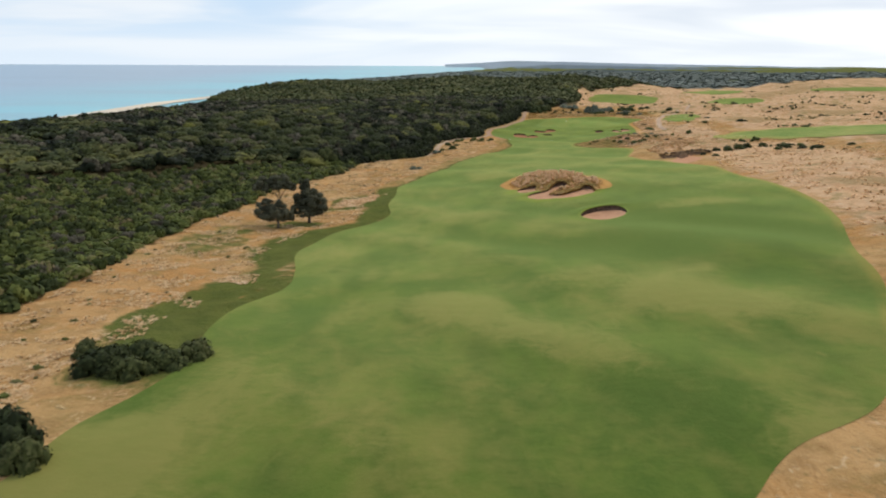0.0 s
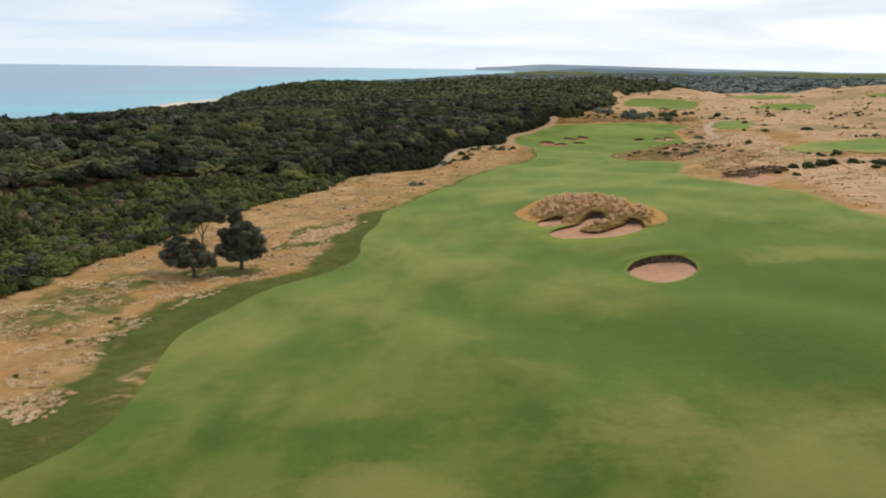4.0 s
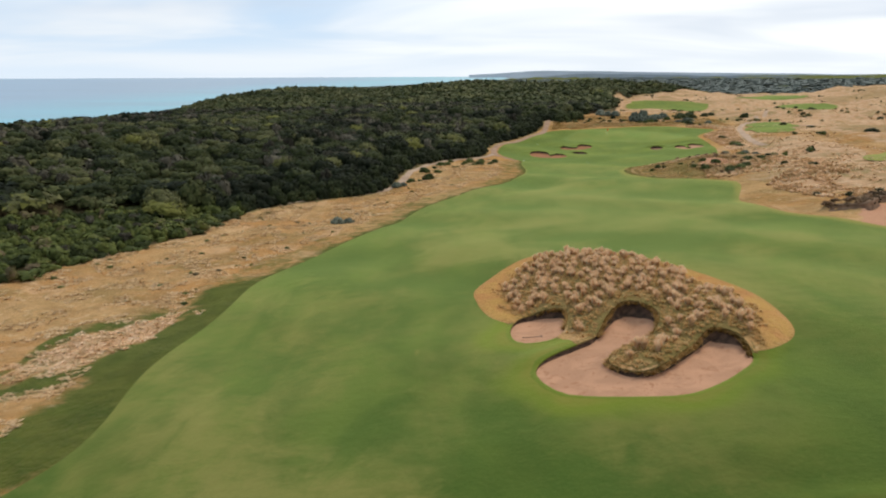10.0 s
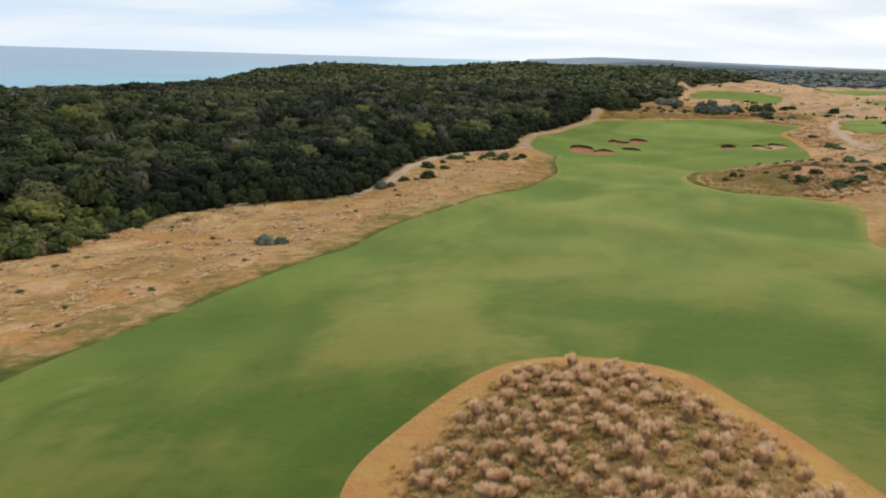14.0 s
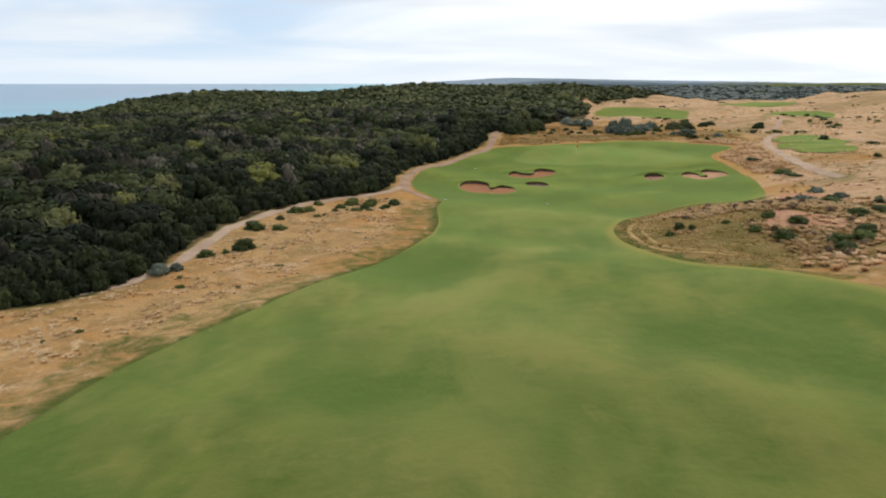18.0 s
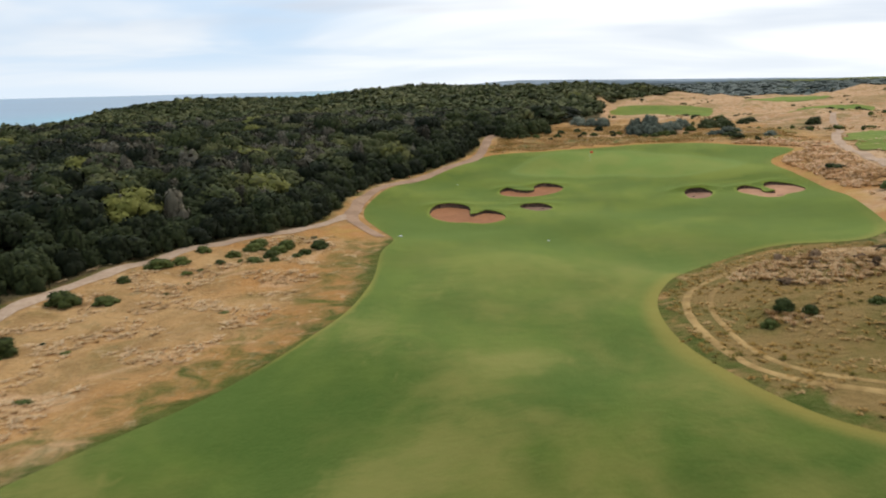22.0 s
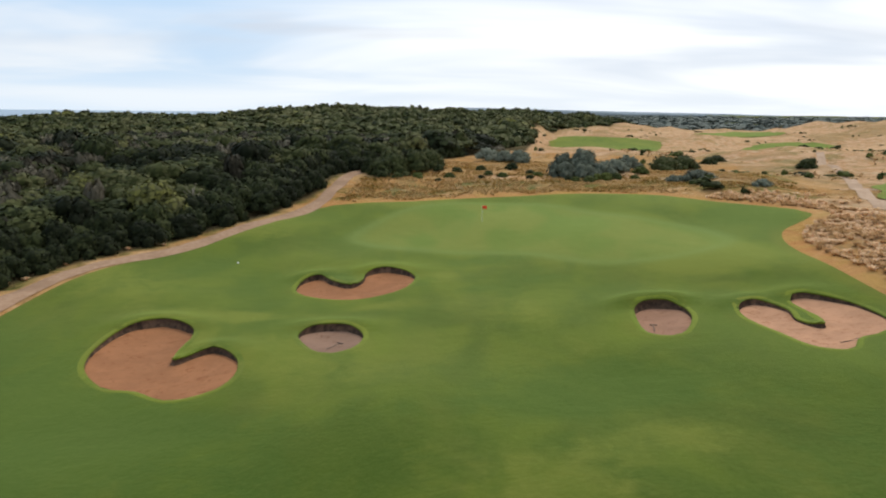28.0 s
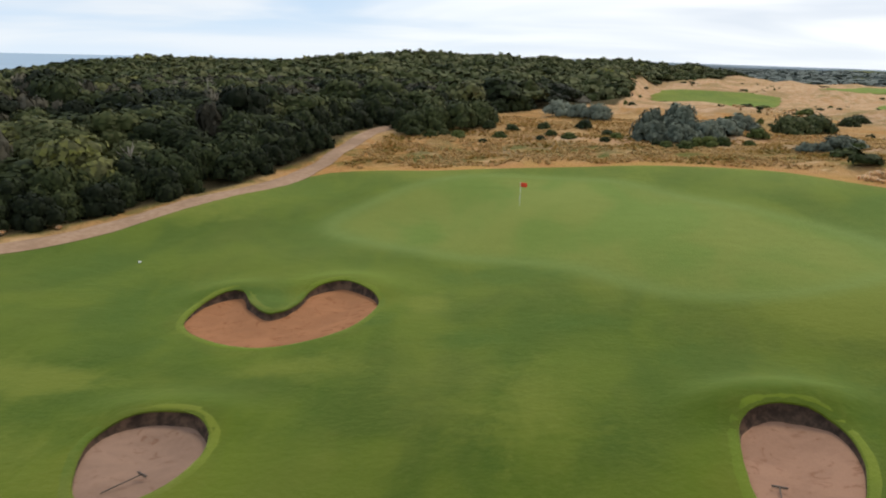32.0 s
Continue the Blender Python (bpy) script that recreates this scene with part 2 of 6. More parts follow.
def turf_material(name, dark, light, dry, dry_pale_bias, fine_scale=3.0):
    m, n, b = material(name, 0.95, 0.02)
    flat = n.scaled(n.place(), 1, 1, 0)
    wide = n.scaled(flat, 1.0, 0.5, 0)
    big, mid = n.noise(wide, 0.045, 3, 0.5, 0.6), n.noise(wide, 0.12, 3, 0.5, 0.6)
    fine, grain = n.noise(flat, fine_scale, 4, 0.7), n.noise(flat, 0.5, 4, 0.6)
    c = n.mix(n.span(mid, 0.36, 0.64), dark, light)
    swathe = n.math("ADD", n.math("MULTIPLY", big, 0.6), n.math("ADD", n.math("MULTIPLY", n.noise(wide, 0.17, 3, 0.5, 0.5), 0.4), n.math("MULTIPLY", grain, 0.25)))
    c = n.mix(n.span(swathe, 0.55 - dry_pale_bias, 0.86 - dry_pale_bias, 0, 0.85), c, dry)
    c = n.mix(n.span(n.noise(wide, 0.15, 2, 0.5, 0.4), 0.50, 0.74, 0, 0.55), c, tuple(v * 0.8 for v in dark))
    c = n.mix(n.span(grain, 0.5, 0.75, 0, 0.3), c, dark)
    c = n.mix(n.span(n.noise(wide, 0.5, 2, 0.5, 0.6), 0.66, 0.82, 0, 0.45), c, dry)
    c = n.mix(n.math("MULTIPLY", n.span(n.attr("rim"), 0.0, 0.8), n.span(mid, 0.32, 0.58, 0.3, 0.9)), c, (0.118, 0.152, 0.012))
    c = n.mix(n.math("MULTIPLY", n.span(n.attr("rim"), 0.70, 1.0), n.span(grain, 0.3, 0.6, 0.35, 0.8)), c, (0.16, 0.138, 0.024))
    c = n.mix(n.span(n.attr("edge"), 0.2, 1.0, 0, 0.75), c, (0.23, 0.16, 0.04))
    putt = n.mix(n.span(mid, 0.4, 0.6), (0.078, 0.125, 0.022), (0.125, 0.142, 0.030))
    c = n.mix(n.math("MULTIPLY", n.attr("wet"), 0.75), c, n.mix(n.span(n.noise(wide, 0.2, 3, 0.5, 0.5), 0.36, 0.66), (0.025, 0.053, 0.003), (0.066, 0.092, 0.006)))
    c = n.mix(n.math("MULTIPLY", n.attr("worn"), n.span(mid, 0.3, 0.6, 0.25, 0.6)), c, (0.125, 0.128, 0.034))
    # two broad patches of darker green
    c = n.mix(n.math("MULTIPLY", n.attr("dark_turf"), 0.72), c, n.mix(n.span(mid, 0.35, 0.65), (0.018, 0.042, 0.004), (0.036, 0.066, 0.006)))
    # crest and hollow shading rides in this mask with dry and lush turf
    lay = n.math("ADD", n.attr("dry_pale_bias"), n.math("MULTIPLY", n.math("SUBTRACT", n.noise(wide, 0.3, 5, 0.68, 0.7), 0.5), 1.7))
    lay = n.math("ADD", lay, n.math("MULTIPLY", n.math("SUBTRACT", n.noise(n.scaled(flat, 0.55, 1.0, 0), 0.9, 4, 0.65, 1.0), 0.5), 1.0))
    c = n.mix(n.span(lay, 0.15, 1.1, 0, 0.8), c, n.mix(n.math("MULTIPLY", n.attr("wet"), 0.8), n.mix(grain, (0.140, 0.136, 0.034), (0.185, 0.155, 0.048)), (0.10, 0.122, 0.012)))
    c = n.mix(n.span(lay, -0.15, -1.1, 0, 0.8), c, (0.028, 0.064, 0.008))
    c = n.mix(n.math("MULTIPLY", n.attr("green"), 0.85), c, putt)
    c = n.mix(n.math("MULTIPLY", n.attr("collar"), 0.5), c, (0.12, 0.17, 0.05))
    c = n.mix(n.span(fine, 0.4, 0.8, 0, 0.15), c, (0.15, 0.155, 0.04))
    b.inputs["Sheen Weight"].default_value, b.inputs["Sheen Roughness"].default_value = 0.46, 0.42
    b.inputs["Sheen Tint"].default_value = (0.70, 0.81, 0.245, 1)
    n.link(c, b.inputs["Base Color"])
    n.link(n.bump(n.math("ADD", fine, n.math("MULTIPLY", grain, 1.5)), 0.35, 0.08), b.inputs["Normal"])
    return m


def sand_material(name, tone):
    m, n, b = material(name, 0.95, 0.1)
    p = n.place()
    a, f = n.noise(p, 0.45, 4, 0.6, 0.6), n.noise(p, 7.0, 4, 0.7)
    c = n.mix(n.span(a, 0.35, 0.66), tuple(v * 0.82 for v in tone), tone)
    c = n.mix(n.span(n.noise(p, 0.9, 3, 0.6, 2.0), 0.55, 0.68, 0, 0.7), c, tuple(v * f for v, f in zip(tone, (0.6, 0.5, 0.42))))
    c = n.mix(n.span(f, 0.4, 0.8, 0, 0.3), c, tuple(min(v * 1.2, 0.8) for v in tone))
    n.link(c, b.inputs["Base Color"])
    n.link(n.bump(f, 0.4, 0.05), b.inputs["Normal"])
    return m


def plain_material(name, one, two, scale, rough=0.85, spec=0.2, bump=0.3):
    m, n, b = material(name, rough, spec)
    p = n.place()
    f = n.noise(p, scale, 5, 0.65)
    g = n.noise(p, scale * 0.12, 3, 0.5)
    c = n.mix(n.span(f, 0.35, 0.68), one, two)
    c = n.mix(n.span(g, 0.42, 0.66, 0, 0.5), c, tuple(v * 0.72 for v in one))
    n.link(c, b.inputs["Base Color"])
    if bump:
        n.link(n.bump(f, bump, 0.05), b.inputs["Normal"])
    return m


def leaf_material(name, tones, rough=0.75, chancy=0.45, thin=0.0):
    """Leaves: the colour runs through the tones with the clump's own tint."""
    m, n, b = material(name, rough, 0.08)
    ramp = n.t.nodes.new("ShaderNodeValToRGB")
    while len(ramp.color_ramp.elements) < len(tones):
        ramp.color_ramp.elements.new(0.5)
    for e, (at, col) in zip(ramp.color_ramp.elements, tones):
        e.position, e.color = at, (*col, 1)
    v = n.math("ADD", n.attr("tint"), n.math("MULTIPLY", n.math("SUBTRACT", n.chance(), 0.5), chancy))
    n.link(v, ramp.inputs[0])
    n.link(ramp.outputs[0], b.inputs["Base Color"])
    if thin:
        glow, both = n.t.nodes.new("ShaderNodeBsdfTranslucent"), n.t.nodes.new("ShaderNodeMixShader")
        n.link(ramp.outputs[0], glow.inputs["Color"])
        both.inputs[0].default_value = thin
        n.link(b.outputs[0], both.inputs[1])
        n.link(glow.outputs[0], both.inputs[2])
        n.link(both.outputs[0], n.t.nodes["Material Output"].inputs["Surface"])
    return m


ROUGH = rough_material()
FAIRWAY = turf_material("mown_fairway_turf", (0.031, 0.064, 0.008), (0.068, 0.101, 0.015), (0.180, 0.150, 0.042), 0.03)
FARTURF = turf_material("far_fairway_turf", (0.045, 0.085, 0.013), (0.078, 0.112, 0.02), (0.21, 0.165, 0.06), 0.05)
SAND = sand_material("pinkish_bunker_sand", (0.45, 0.247, 0.145))
OCHRE = sand_material("orange_bunker_sand", (0.315, 0.143, 0.067))
BROWNSAND = sand_material("darker_brown_bunker_sand", (0.30, 0.168, 0.108))
GREYSAND = sand_material("grey_brown_bunker_sand", (0.25, 0.155, 0.108))
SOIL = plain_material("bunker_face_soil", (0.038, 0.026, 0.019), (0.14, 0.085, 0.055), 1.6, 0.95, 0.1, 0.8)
SCARPSOIL = plain_material("eroded_bank_soil", (0.13, 0.085, 0.055), (0.27, 0.175, 0.11), 0.9, 0.95, 0.1, 0.8)
PATH = plain_material("crushed_rock_path", (0.30, 0.19, 0.12), (0.375, 0.25, 0.165), 1.6, 0.95, 0.1, 0.3)
PALETRACK = plain_material("pale_sandy_track", (0.36, 0.25, 0.17), (0.45, 0.335, 0.24), 1.6, 0.95, 0.1, 0.3)
FARPATH = plain_material("grey_dune_path", (0.40, 0.275, 0.185), (0.47, 0.34, 0.24), 1.6, 0.95, 0.1, 0.3)
TRACK = plain_material("worn_dry_track", (0.26, 0.165, 0.06), (0.43, 0.285, 0.115), 0.6, 0.95, 0.1, 0.3)
BARK = plain_material("weathered_bark", (0.075, 0.06, 0.048), (0.17, 0.14, 0.115), 6.0, 0.95, 0.1, 0.6)
DRYWOOD = plain_material("bleached_dead_wood", (0.20, 0.175, 0.145), (0.34, 0.30, 0.255), 6.0, 0.95, 0.1, 0.4)
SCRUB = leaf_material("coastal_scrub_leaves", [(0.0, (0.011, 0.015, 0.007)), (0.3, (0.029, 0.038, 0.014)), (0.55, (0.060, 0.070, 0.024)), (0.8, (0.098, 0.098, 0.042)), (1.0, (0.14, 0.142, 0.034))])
DEADWOOD = leaf_material("bare_grey_twigs", [(0.0, (0.024, 0.022, 0.015)), (0.5, (0.062, 0.056, 0.038)), (1.0, (0.14, 0.125, 0.09))])
RUSSET = leaf_material("russet_twigs", [(0.0, (0.085, 0.055, 0.03)), (0.5, (0.20, 0.12, 0.065)), (1.0, (0.32, 0.22, 0.13))])
HEATH = leaf_material("low_heath_leaves", [(0.0, (0.026, 0.034, 0.011)), (0.4, (0.068, 0.085, 0.022)), (0.75, (0.115, 0.128, 0.032)), (1.0, (0.13, 0.10, 0.055))])
GREYLEAF = leaf_material("grey_green_leaves", [(0.0, (0.055, 0.066, 0.047)), (0.5, (0.145, 0.162, 0.118)), (1.0, (0.26, 0.28, 0.21))])
DARKLEAF = leaf_material("dark_tree_leaves", [(0.0, (0.030, 0.031, 0.020)), (0.5, (0.080, 0.080, 0.050)), (1.0, (0.16, 0.155, 0.10))])
TUSSOCK = leaf_material("tussock_blades", [(0.0, (0.46, 0.29, 0.14)), (0.35, (0.62, 0.41, 0.205)), (0.7, (0.77, 0.55, 0.33)), (1.0, (0.86, 0.67, 0.46))], 0.85, 0.15, 0.45)
STRAW = leaf_material("short_straw_blades", [(0.0, (0.38, 0.24, 0.105)), (0.5, (0.55, 0.37, 0.185)), (1.0, (0.70, 0.52, 0.31))], 0.85, 0.15, 0.45)
OLIVEGRASS = leaf_material("olive_grass_blades", [(0.0, (0.21, 0.13, 0.038)), (0.5, (0.41, 0.26, 0.088)), (1.0, (0.60, 0.395, 0.175))], 0.85, 0.15, 0.45)
BANKGRASS = leaf_material("mixed_bank_grass", [(0.0, (0.15, 0.135, 0.03)), (0.35, (0.29, 0.20, 0.052)), (0.65, (0.44, 0.27, 0.08)), (1.0, (0.56, 0.39, 0.18))], 0.85, 0.15, 0.45)
BEACH = plain_material("beach_sand", (0.62, 0.52, 0.40), (0.70, 0.62, 0.50), 0.05, 0.95, 0.1, 0)
# far hills and woods: distance haze is mixed into these base colours
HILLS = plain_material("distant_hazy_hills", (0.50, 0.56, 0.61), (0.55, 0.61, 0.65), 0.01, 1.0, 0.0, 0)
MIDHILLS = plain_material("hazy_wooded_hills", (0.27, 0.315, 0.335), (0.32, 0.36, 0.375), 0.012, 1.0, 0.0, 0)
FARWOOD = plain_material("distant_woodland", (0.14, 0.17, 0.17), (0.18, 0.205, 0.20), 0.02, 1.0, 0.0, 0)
WHITE = plain_material("white_painted_plastic", (0.72, 0.72, 0.70), (0.80, 0.80, 0.78), 9.0, 0.5, 0.4, 0)
RED = plain_material("red_flag_cloth", (0.75, 0.06, 0.03), (0.82, 0.09, 0.04), 9.0, 0.8, 0.2, 0)
WOOD = plain_material("dark_wood_handle", (0.06, 0.045, 0.035), (0.10, 0.08, 0.06), 9.0, 0.7, 0.3, 0)


def sea_material():
    m, n, b = material("sea_water", 0.3, 0.3)
    p = n.place()
    c = n.mix(n.span(n.attr("shallow"), 0.0, 1.0), (0.21, 0.30, 0.38), (0.125, 0.41, 0.46))
    c = n.mix(n.span(n.noise(n.scaled(p, 0.0012, 0.004, 0), 1.0, 3), 0.4, 0.65, 0, 0.5), c, (0.18, 0.25, 0.31))
    n.link(c, b.inputs["Base Color"])
    n.link(n.bump(n.noise(p, 0.08, 4, 0.6), 0.35, 1.5), b.inputs["Normal"])
    return m


SEA = sea_material()
# leaf tones greyed and lightened to hold the distance haze
FARSCRUB = leaf_material("far_haze_tinted_woodland", [(0.0, (0.105, 0.125, 0.112)), (0.5, (0.122, 0.143, 0.125)), (1.0, (0.138, 0.158, 0.135))])


# ---- shapes of the land ----
def ease(v, a, b):
    u = np.clip((np.asarray(v, float) - a) / (b - a), 0, 1)
    return u * u * (3 - 2 * u)


def curve(points, step=1.0, closed=True):
    """A smooth line through a few corner points, at even steps."""
    p = np.array(points, float)
    k = len(p)
    out = []
    for i in range(k if closed else k - 1):
        if closed:
            a, b, c, d = p[i - 1], p[i], p[(i + 1) % k], p[(i + 2) % k]
        else:
            a, b, c, d = p[max(i - 1, 0)], p[i], p[i + 1], p[min(i + 2, k - 1)]
        m = max(2, int(np.linalg.norm(c - b) / step))
        u = (np.arange(m) / m)[:, None]
        out.append(0.5 * (2 * b + (c - a) * u + (2 * a - 5 * b + 4 * c - d) * u ** 2 + (3 * b - a - 3 * c + d) * u ** 3))
    if not closed:
        out.append(p[-1:])
    return np.concatenate(out)


def outside(poly, x, y, far=40.0):
    """Metres outside a closed outline; inside it is negative."""
    x, y = np.asarray(x, float), np.asarray(y, float)
    res = np.full(x.shape, far)
    lo, hi = poly.min(0) - far, poly.max(0) + far
    near = (x > lo[0]) & (x < hi[0]) & (y > lo[1]) & (y < hi[1])
    px, py = x[near], y[near]
    if px.size == 0:
        return res
    d2 = np.full(px.shape, 1e18)
    odd = np.zeros(px.shape, bool)
    for (ax, ay), (bx, by) in zip(poly, np.roll(poly, -1, 0)):
        ex, ey = bx - ax, by - ay
        s = np.clip(((px - ax) * ex + (py - ay) * ey) / (ex * ex + ey * ey + 1e-12), 0, 1)
        d2 = np.minimum(d2, (px - ax - s * ex) ** 2 + (py - ay - s * ey) ** 2)
        cross = (ay > py) != (by > py)
        if cross.any():
            odd ^= cross & (px < ex * (py - ay) / (ey if ey else 1e-12) + ax)
    d = np.sqrt(d2)
    res[near] = np.where(odd, -d, d)
    return res


def off_line(line, x, y):
    """Metres from an open line."""
    d2 = np.full(np.shape(x), 1e18)
    for (ax, ay), (bx, by) in zip(line[:-1], line[1:]):
        ex, ey = bx - ax, by - ay
        s = np.clip(((x - ax) * ex + (y - ay) * ey) / (ex * ex + ey * ey + 1e-12), 0, 1)
        d2 = np.minimum(d2, (x - ax - s * ex) ** 2 + (y - ay - s * ey) ** 2)
    return np.sqrt(d2)


SWELLS = (
    (0.0, 0.2, 0.7, -0.9, 0.6, 2.1, 0.4, 0.0),
    (0.5, 0.7, 0.2, -1.5, 0.7, 3.0, 0.6, 0.0),
    (0.6, -0.5, -3.1, -1.6, 0.4, 1.2, 0.4, 0.1),
    (0.7, -1.2, -3.5, -1.8, 0.6, 2.1, 2.1, 1.1),
    (3.1, 0.5, -4.8, -1.5, -1.6, -0.4, 2.6, 2.0),
    (2.1, 1.8, -4.3, -3.1, -1.2, -0.5, 0.1, 0.5),
    (0.3, 1.0, 0.6, -2.0, -3.8, 0.2, 0.9, 0.2),
    (0.9, -0.7, -0.4, -1.2, -4.9, 1.2, -1.7, -0.4),
    (-1.1, -0.3, 0.3, 1.5, 1.1, 0.4, -2.4, -0.9),
)
SEA_Z = -50.0
FAR_TURF = [curve(p, 5) for p in (
    [(116, 318), (135, 336), (168, 338), (240, 332), (320, 330), (320, 285), (240, 272), (180, 268), (145, 282), (124, 302)],
    [(168, 838), (184, 884), (216, 878), (243, 864), (238, 838), (228, 815), (200, 800), (174, 810)], [(268, 800), (310, 855), (342, 864), (354, 842), (330, 800), (296, 762), (264, 768)],
    [(284, 898), (312, 926), (336, 955), (362, 925), (336, 897)],
    [(126, 418), (129.6, 439), (136.6, 457), (154, 482), (164, 487), (157, 460), (144, 430), (134, 411)], [(420, 880), (470, 890), (560, 900), (540, 870), (450, 862)])]


def shore(y):
    return -430 + np.maximum(np.asarray(y, float) - 1300, 0) * 0.11


def land(x, y):
    """The height of the open land, before mounds and hollows."""
    x, y = np.asarray(x, float), np.asarray(y, float)
    near = -7.29 + 1.18 * np.clip(x, -200, 260) / 100 + -1.02 * np.clip(y, -20, 600) / 100
    for j, row in enumerate(SWELLS):
        for i, a in enumerate(row):
            near = near + a * np.exp(-((x + 160 - 57 * i) ** 2 + (y - 20 - 60 * j) ** 2) / (2 * 42.0 ** 2))
    r = np.hypot(x, y)
    far = -13.0 + 13.5 * np.exp(-(((x - 35) / np.where(x < 35, 95, 98)) ** 2 + ((y - 880) / 130) ** 2))
    far = far - 3 * np.exp(-((x + 150) / 90) ** 2) * ease(y, 860, 720) + 3.2 * np.exp(-((x + 135) / 50) ** 2) * ease(y, 740, 890) * ease(y, 1500, 1000)
    far = far + 9.5 * np.exp(-(((x - 190) / 75) ** 2 + ((y - 1060) / 90) ** 2)) - 8 * ease(x, 270, 340) * ease(y, 960, 1050) * ease(y, 1500, 1150)
    # a valley of dunes beyond the green, and the dune crest behind it
    dell = -13.0 - 10 * ease(y, 560, 790) * (1 - 0.45 * ease(x, 300, 430)) + 8.6 * ease(y, 812, 930) + 1.4 * np.sin(x / 33 + 0.4) * ease(y, 830, 930) + 3.5 * ease(x, 370, 450)
    open_land = ease(x - np.interp(y, [480, 545, 620, 760, 850, 900, 1010], [64, 92, 115, 139, 155, 172, 210]), -3, 12) * ease(y, 540, 620) * ease(y, 1040, 970)
    far = far * (1 - open_land) + dell * open_land
    far = far + 2.0 * np.sin(x / 61 + 1.3) * np.sin(y / 83) * ease(r, 500, 900) * (1 - 0.7 * open_land) + 3 * ease(r, 1800, 4700)
    dune = (1.6 * np.sin(x / 13 + 1.7 * np.sin(y / 29)) * np.sin(y / 17 + 0.8 * np.sin(x / 23)) + 0.6 * np.sin(x / 6.1 + y / 9.3) * np.sin(y / 7.7 - x / 15)) * np.maximum(ease(x, 100, 135), ease(y, 515, 545) * ease(x, 60, 100))
    for line in FAR_TURF:
        dune = dune * ease(outside(line, x, y, 26.0), 2.0, 24.0)
    w = ease(x, -330, -190) * ease(x, 330, 250) * ease(y, -160, -40) * ease(y, 640, 530)
    z = near * w + far * (1 - w) + dune * (1 + ease(r, 500, 900))
    z = z - 10.0 * ease(x, -168, -225) * ease(y, 862, 800) * ease(y, 560, 640)
    drop = ease(x, np.where(y < 1000, -155, -155 + (y - 1000) * 0.22), shore(y) + 20)
    return z * (1 - drop) + (SEA_Z - 4) * drop


# outlines on the plan, in metres
FAIRWAY_LINE = curve([(-30, 36), (-28.4, 48), (-28, 58), (-25, 68), (-24, 75), (-25.2, 84), (-24.2, 95), (-20.6, 107), (-21.3, 119), (-23.8, 136), (-21, 155), (-14, 168), (-9.6, 179), (-10.6, 194), (-9.6, 214),
                      (-9.2, 232), (-3, 252), (4, 272), (11, 295), (19, 311), (29, 329), (35, 343), (37, 358), (37, 374), (38, 384), (34.8, 394), (32.2, 404), (32.0, 417),
                      (35.6, 431), (42.4, 443), (49.2, 455.4), (55.2, 466), (61, 467.2), (70, 467), (84, 470.4), (96, 468.4), (104.5, 464.5), (110, 455.5), (116.6, 449), (118, 441), (110.5, 433.6),
                      (106.2, 422), (104.4, 403), (100, 383), (95, 366), (88, 358), (80, 361), (71, 357), (63.8, 346), (61.3, 336), (61.3, 326), (63.8, 316), (70.4, 308), (75, 298),
                      (75, 289), (68, 269), (67.5, 252), (72, 236), (76, 215), (75, 187), (75, 155), (70, 132), (60, 106), (54, 88), (38, 60), (26, 51), (20, 44), (8, 30)], 1.5)
GREEN_LINE = curve([(61, 447), (64, 456), (70, 463), (78, 465.5), (88, 463), (95, 453), (102, 441), (103, 431), (96, 426), (87, 427.5), (80, 435), (71, 439)], 1.0)
ISLAND_LINE = curve([(19.5, 216.7), (19.3, 208.8), (20.6, 202.4), (22.4, 199), (25, 196), (26.4, 192.5), (27.6, 188.5), (27.6, 185), (29, 182), (32.4, 181.4), (35.6, 183.6), (38.4, 185.4), (41.5, 186.2), (44.4, 189.7), (45.2, 196),
                     (44.8, 203), (42.6, 213), (40.4, 221), (38.6, 227), (35, 229.8), (30, 230), (25, 227)], 1.0)
HILLOCK_LINE = curve([(61.4, 336), (63.8, 346), (69.4, 354), (77, 358.6), (87, 358), (96, 352), (99, 335), (94, 315), (78, 305), (67, 312), (60.8, 325)], 1.5)
WOOD_LINE = curve([(-70, -60), (-64, 60), (-63, 120), (-62, 180), (-58, 215), (-57, 240), (-53, 263), (-41, 278), (-31, 294), (-24, 307), (-12, 313), (-5, 321), (-2.5, 332),
                   (-1, 345), (1, 358), (5.5, 370), (11.5, 380.5), (19, 390), (23, 398), (25, 409), (25.5, 421), (29, 433), (35, 443.5), (42, 454), (48, 466), (52, 479),
                   (54, 492), (66, 512), (92, 545), (115, 620), (139, 760), (155, 850), (172, 900), (260, 1010), (520, 1250), (1200, 1900), (3200, 3000), (2500, 5200), (-40, 5200), (-300, 2400),
                   (-420, 1200), (-330, 900), (-300, 400), (-300, -60)], 12.0)
HEATH_LINE = curve([(-50, -40), (-50, 60), (-52, 118), (-54, 150), (-52, 178), (-48, 205), (-46.5, 230), (-42, 248), (-35, 262), (-31, 280), (-30, 296), (-45, 297),
                    (-65, 272), (-78, 248), (-92, 228), (-110, 212), (-132, 190), (-132, 60), (-120, -40)], 2.0)
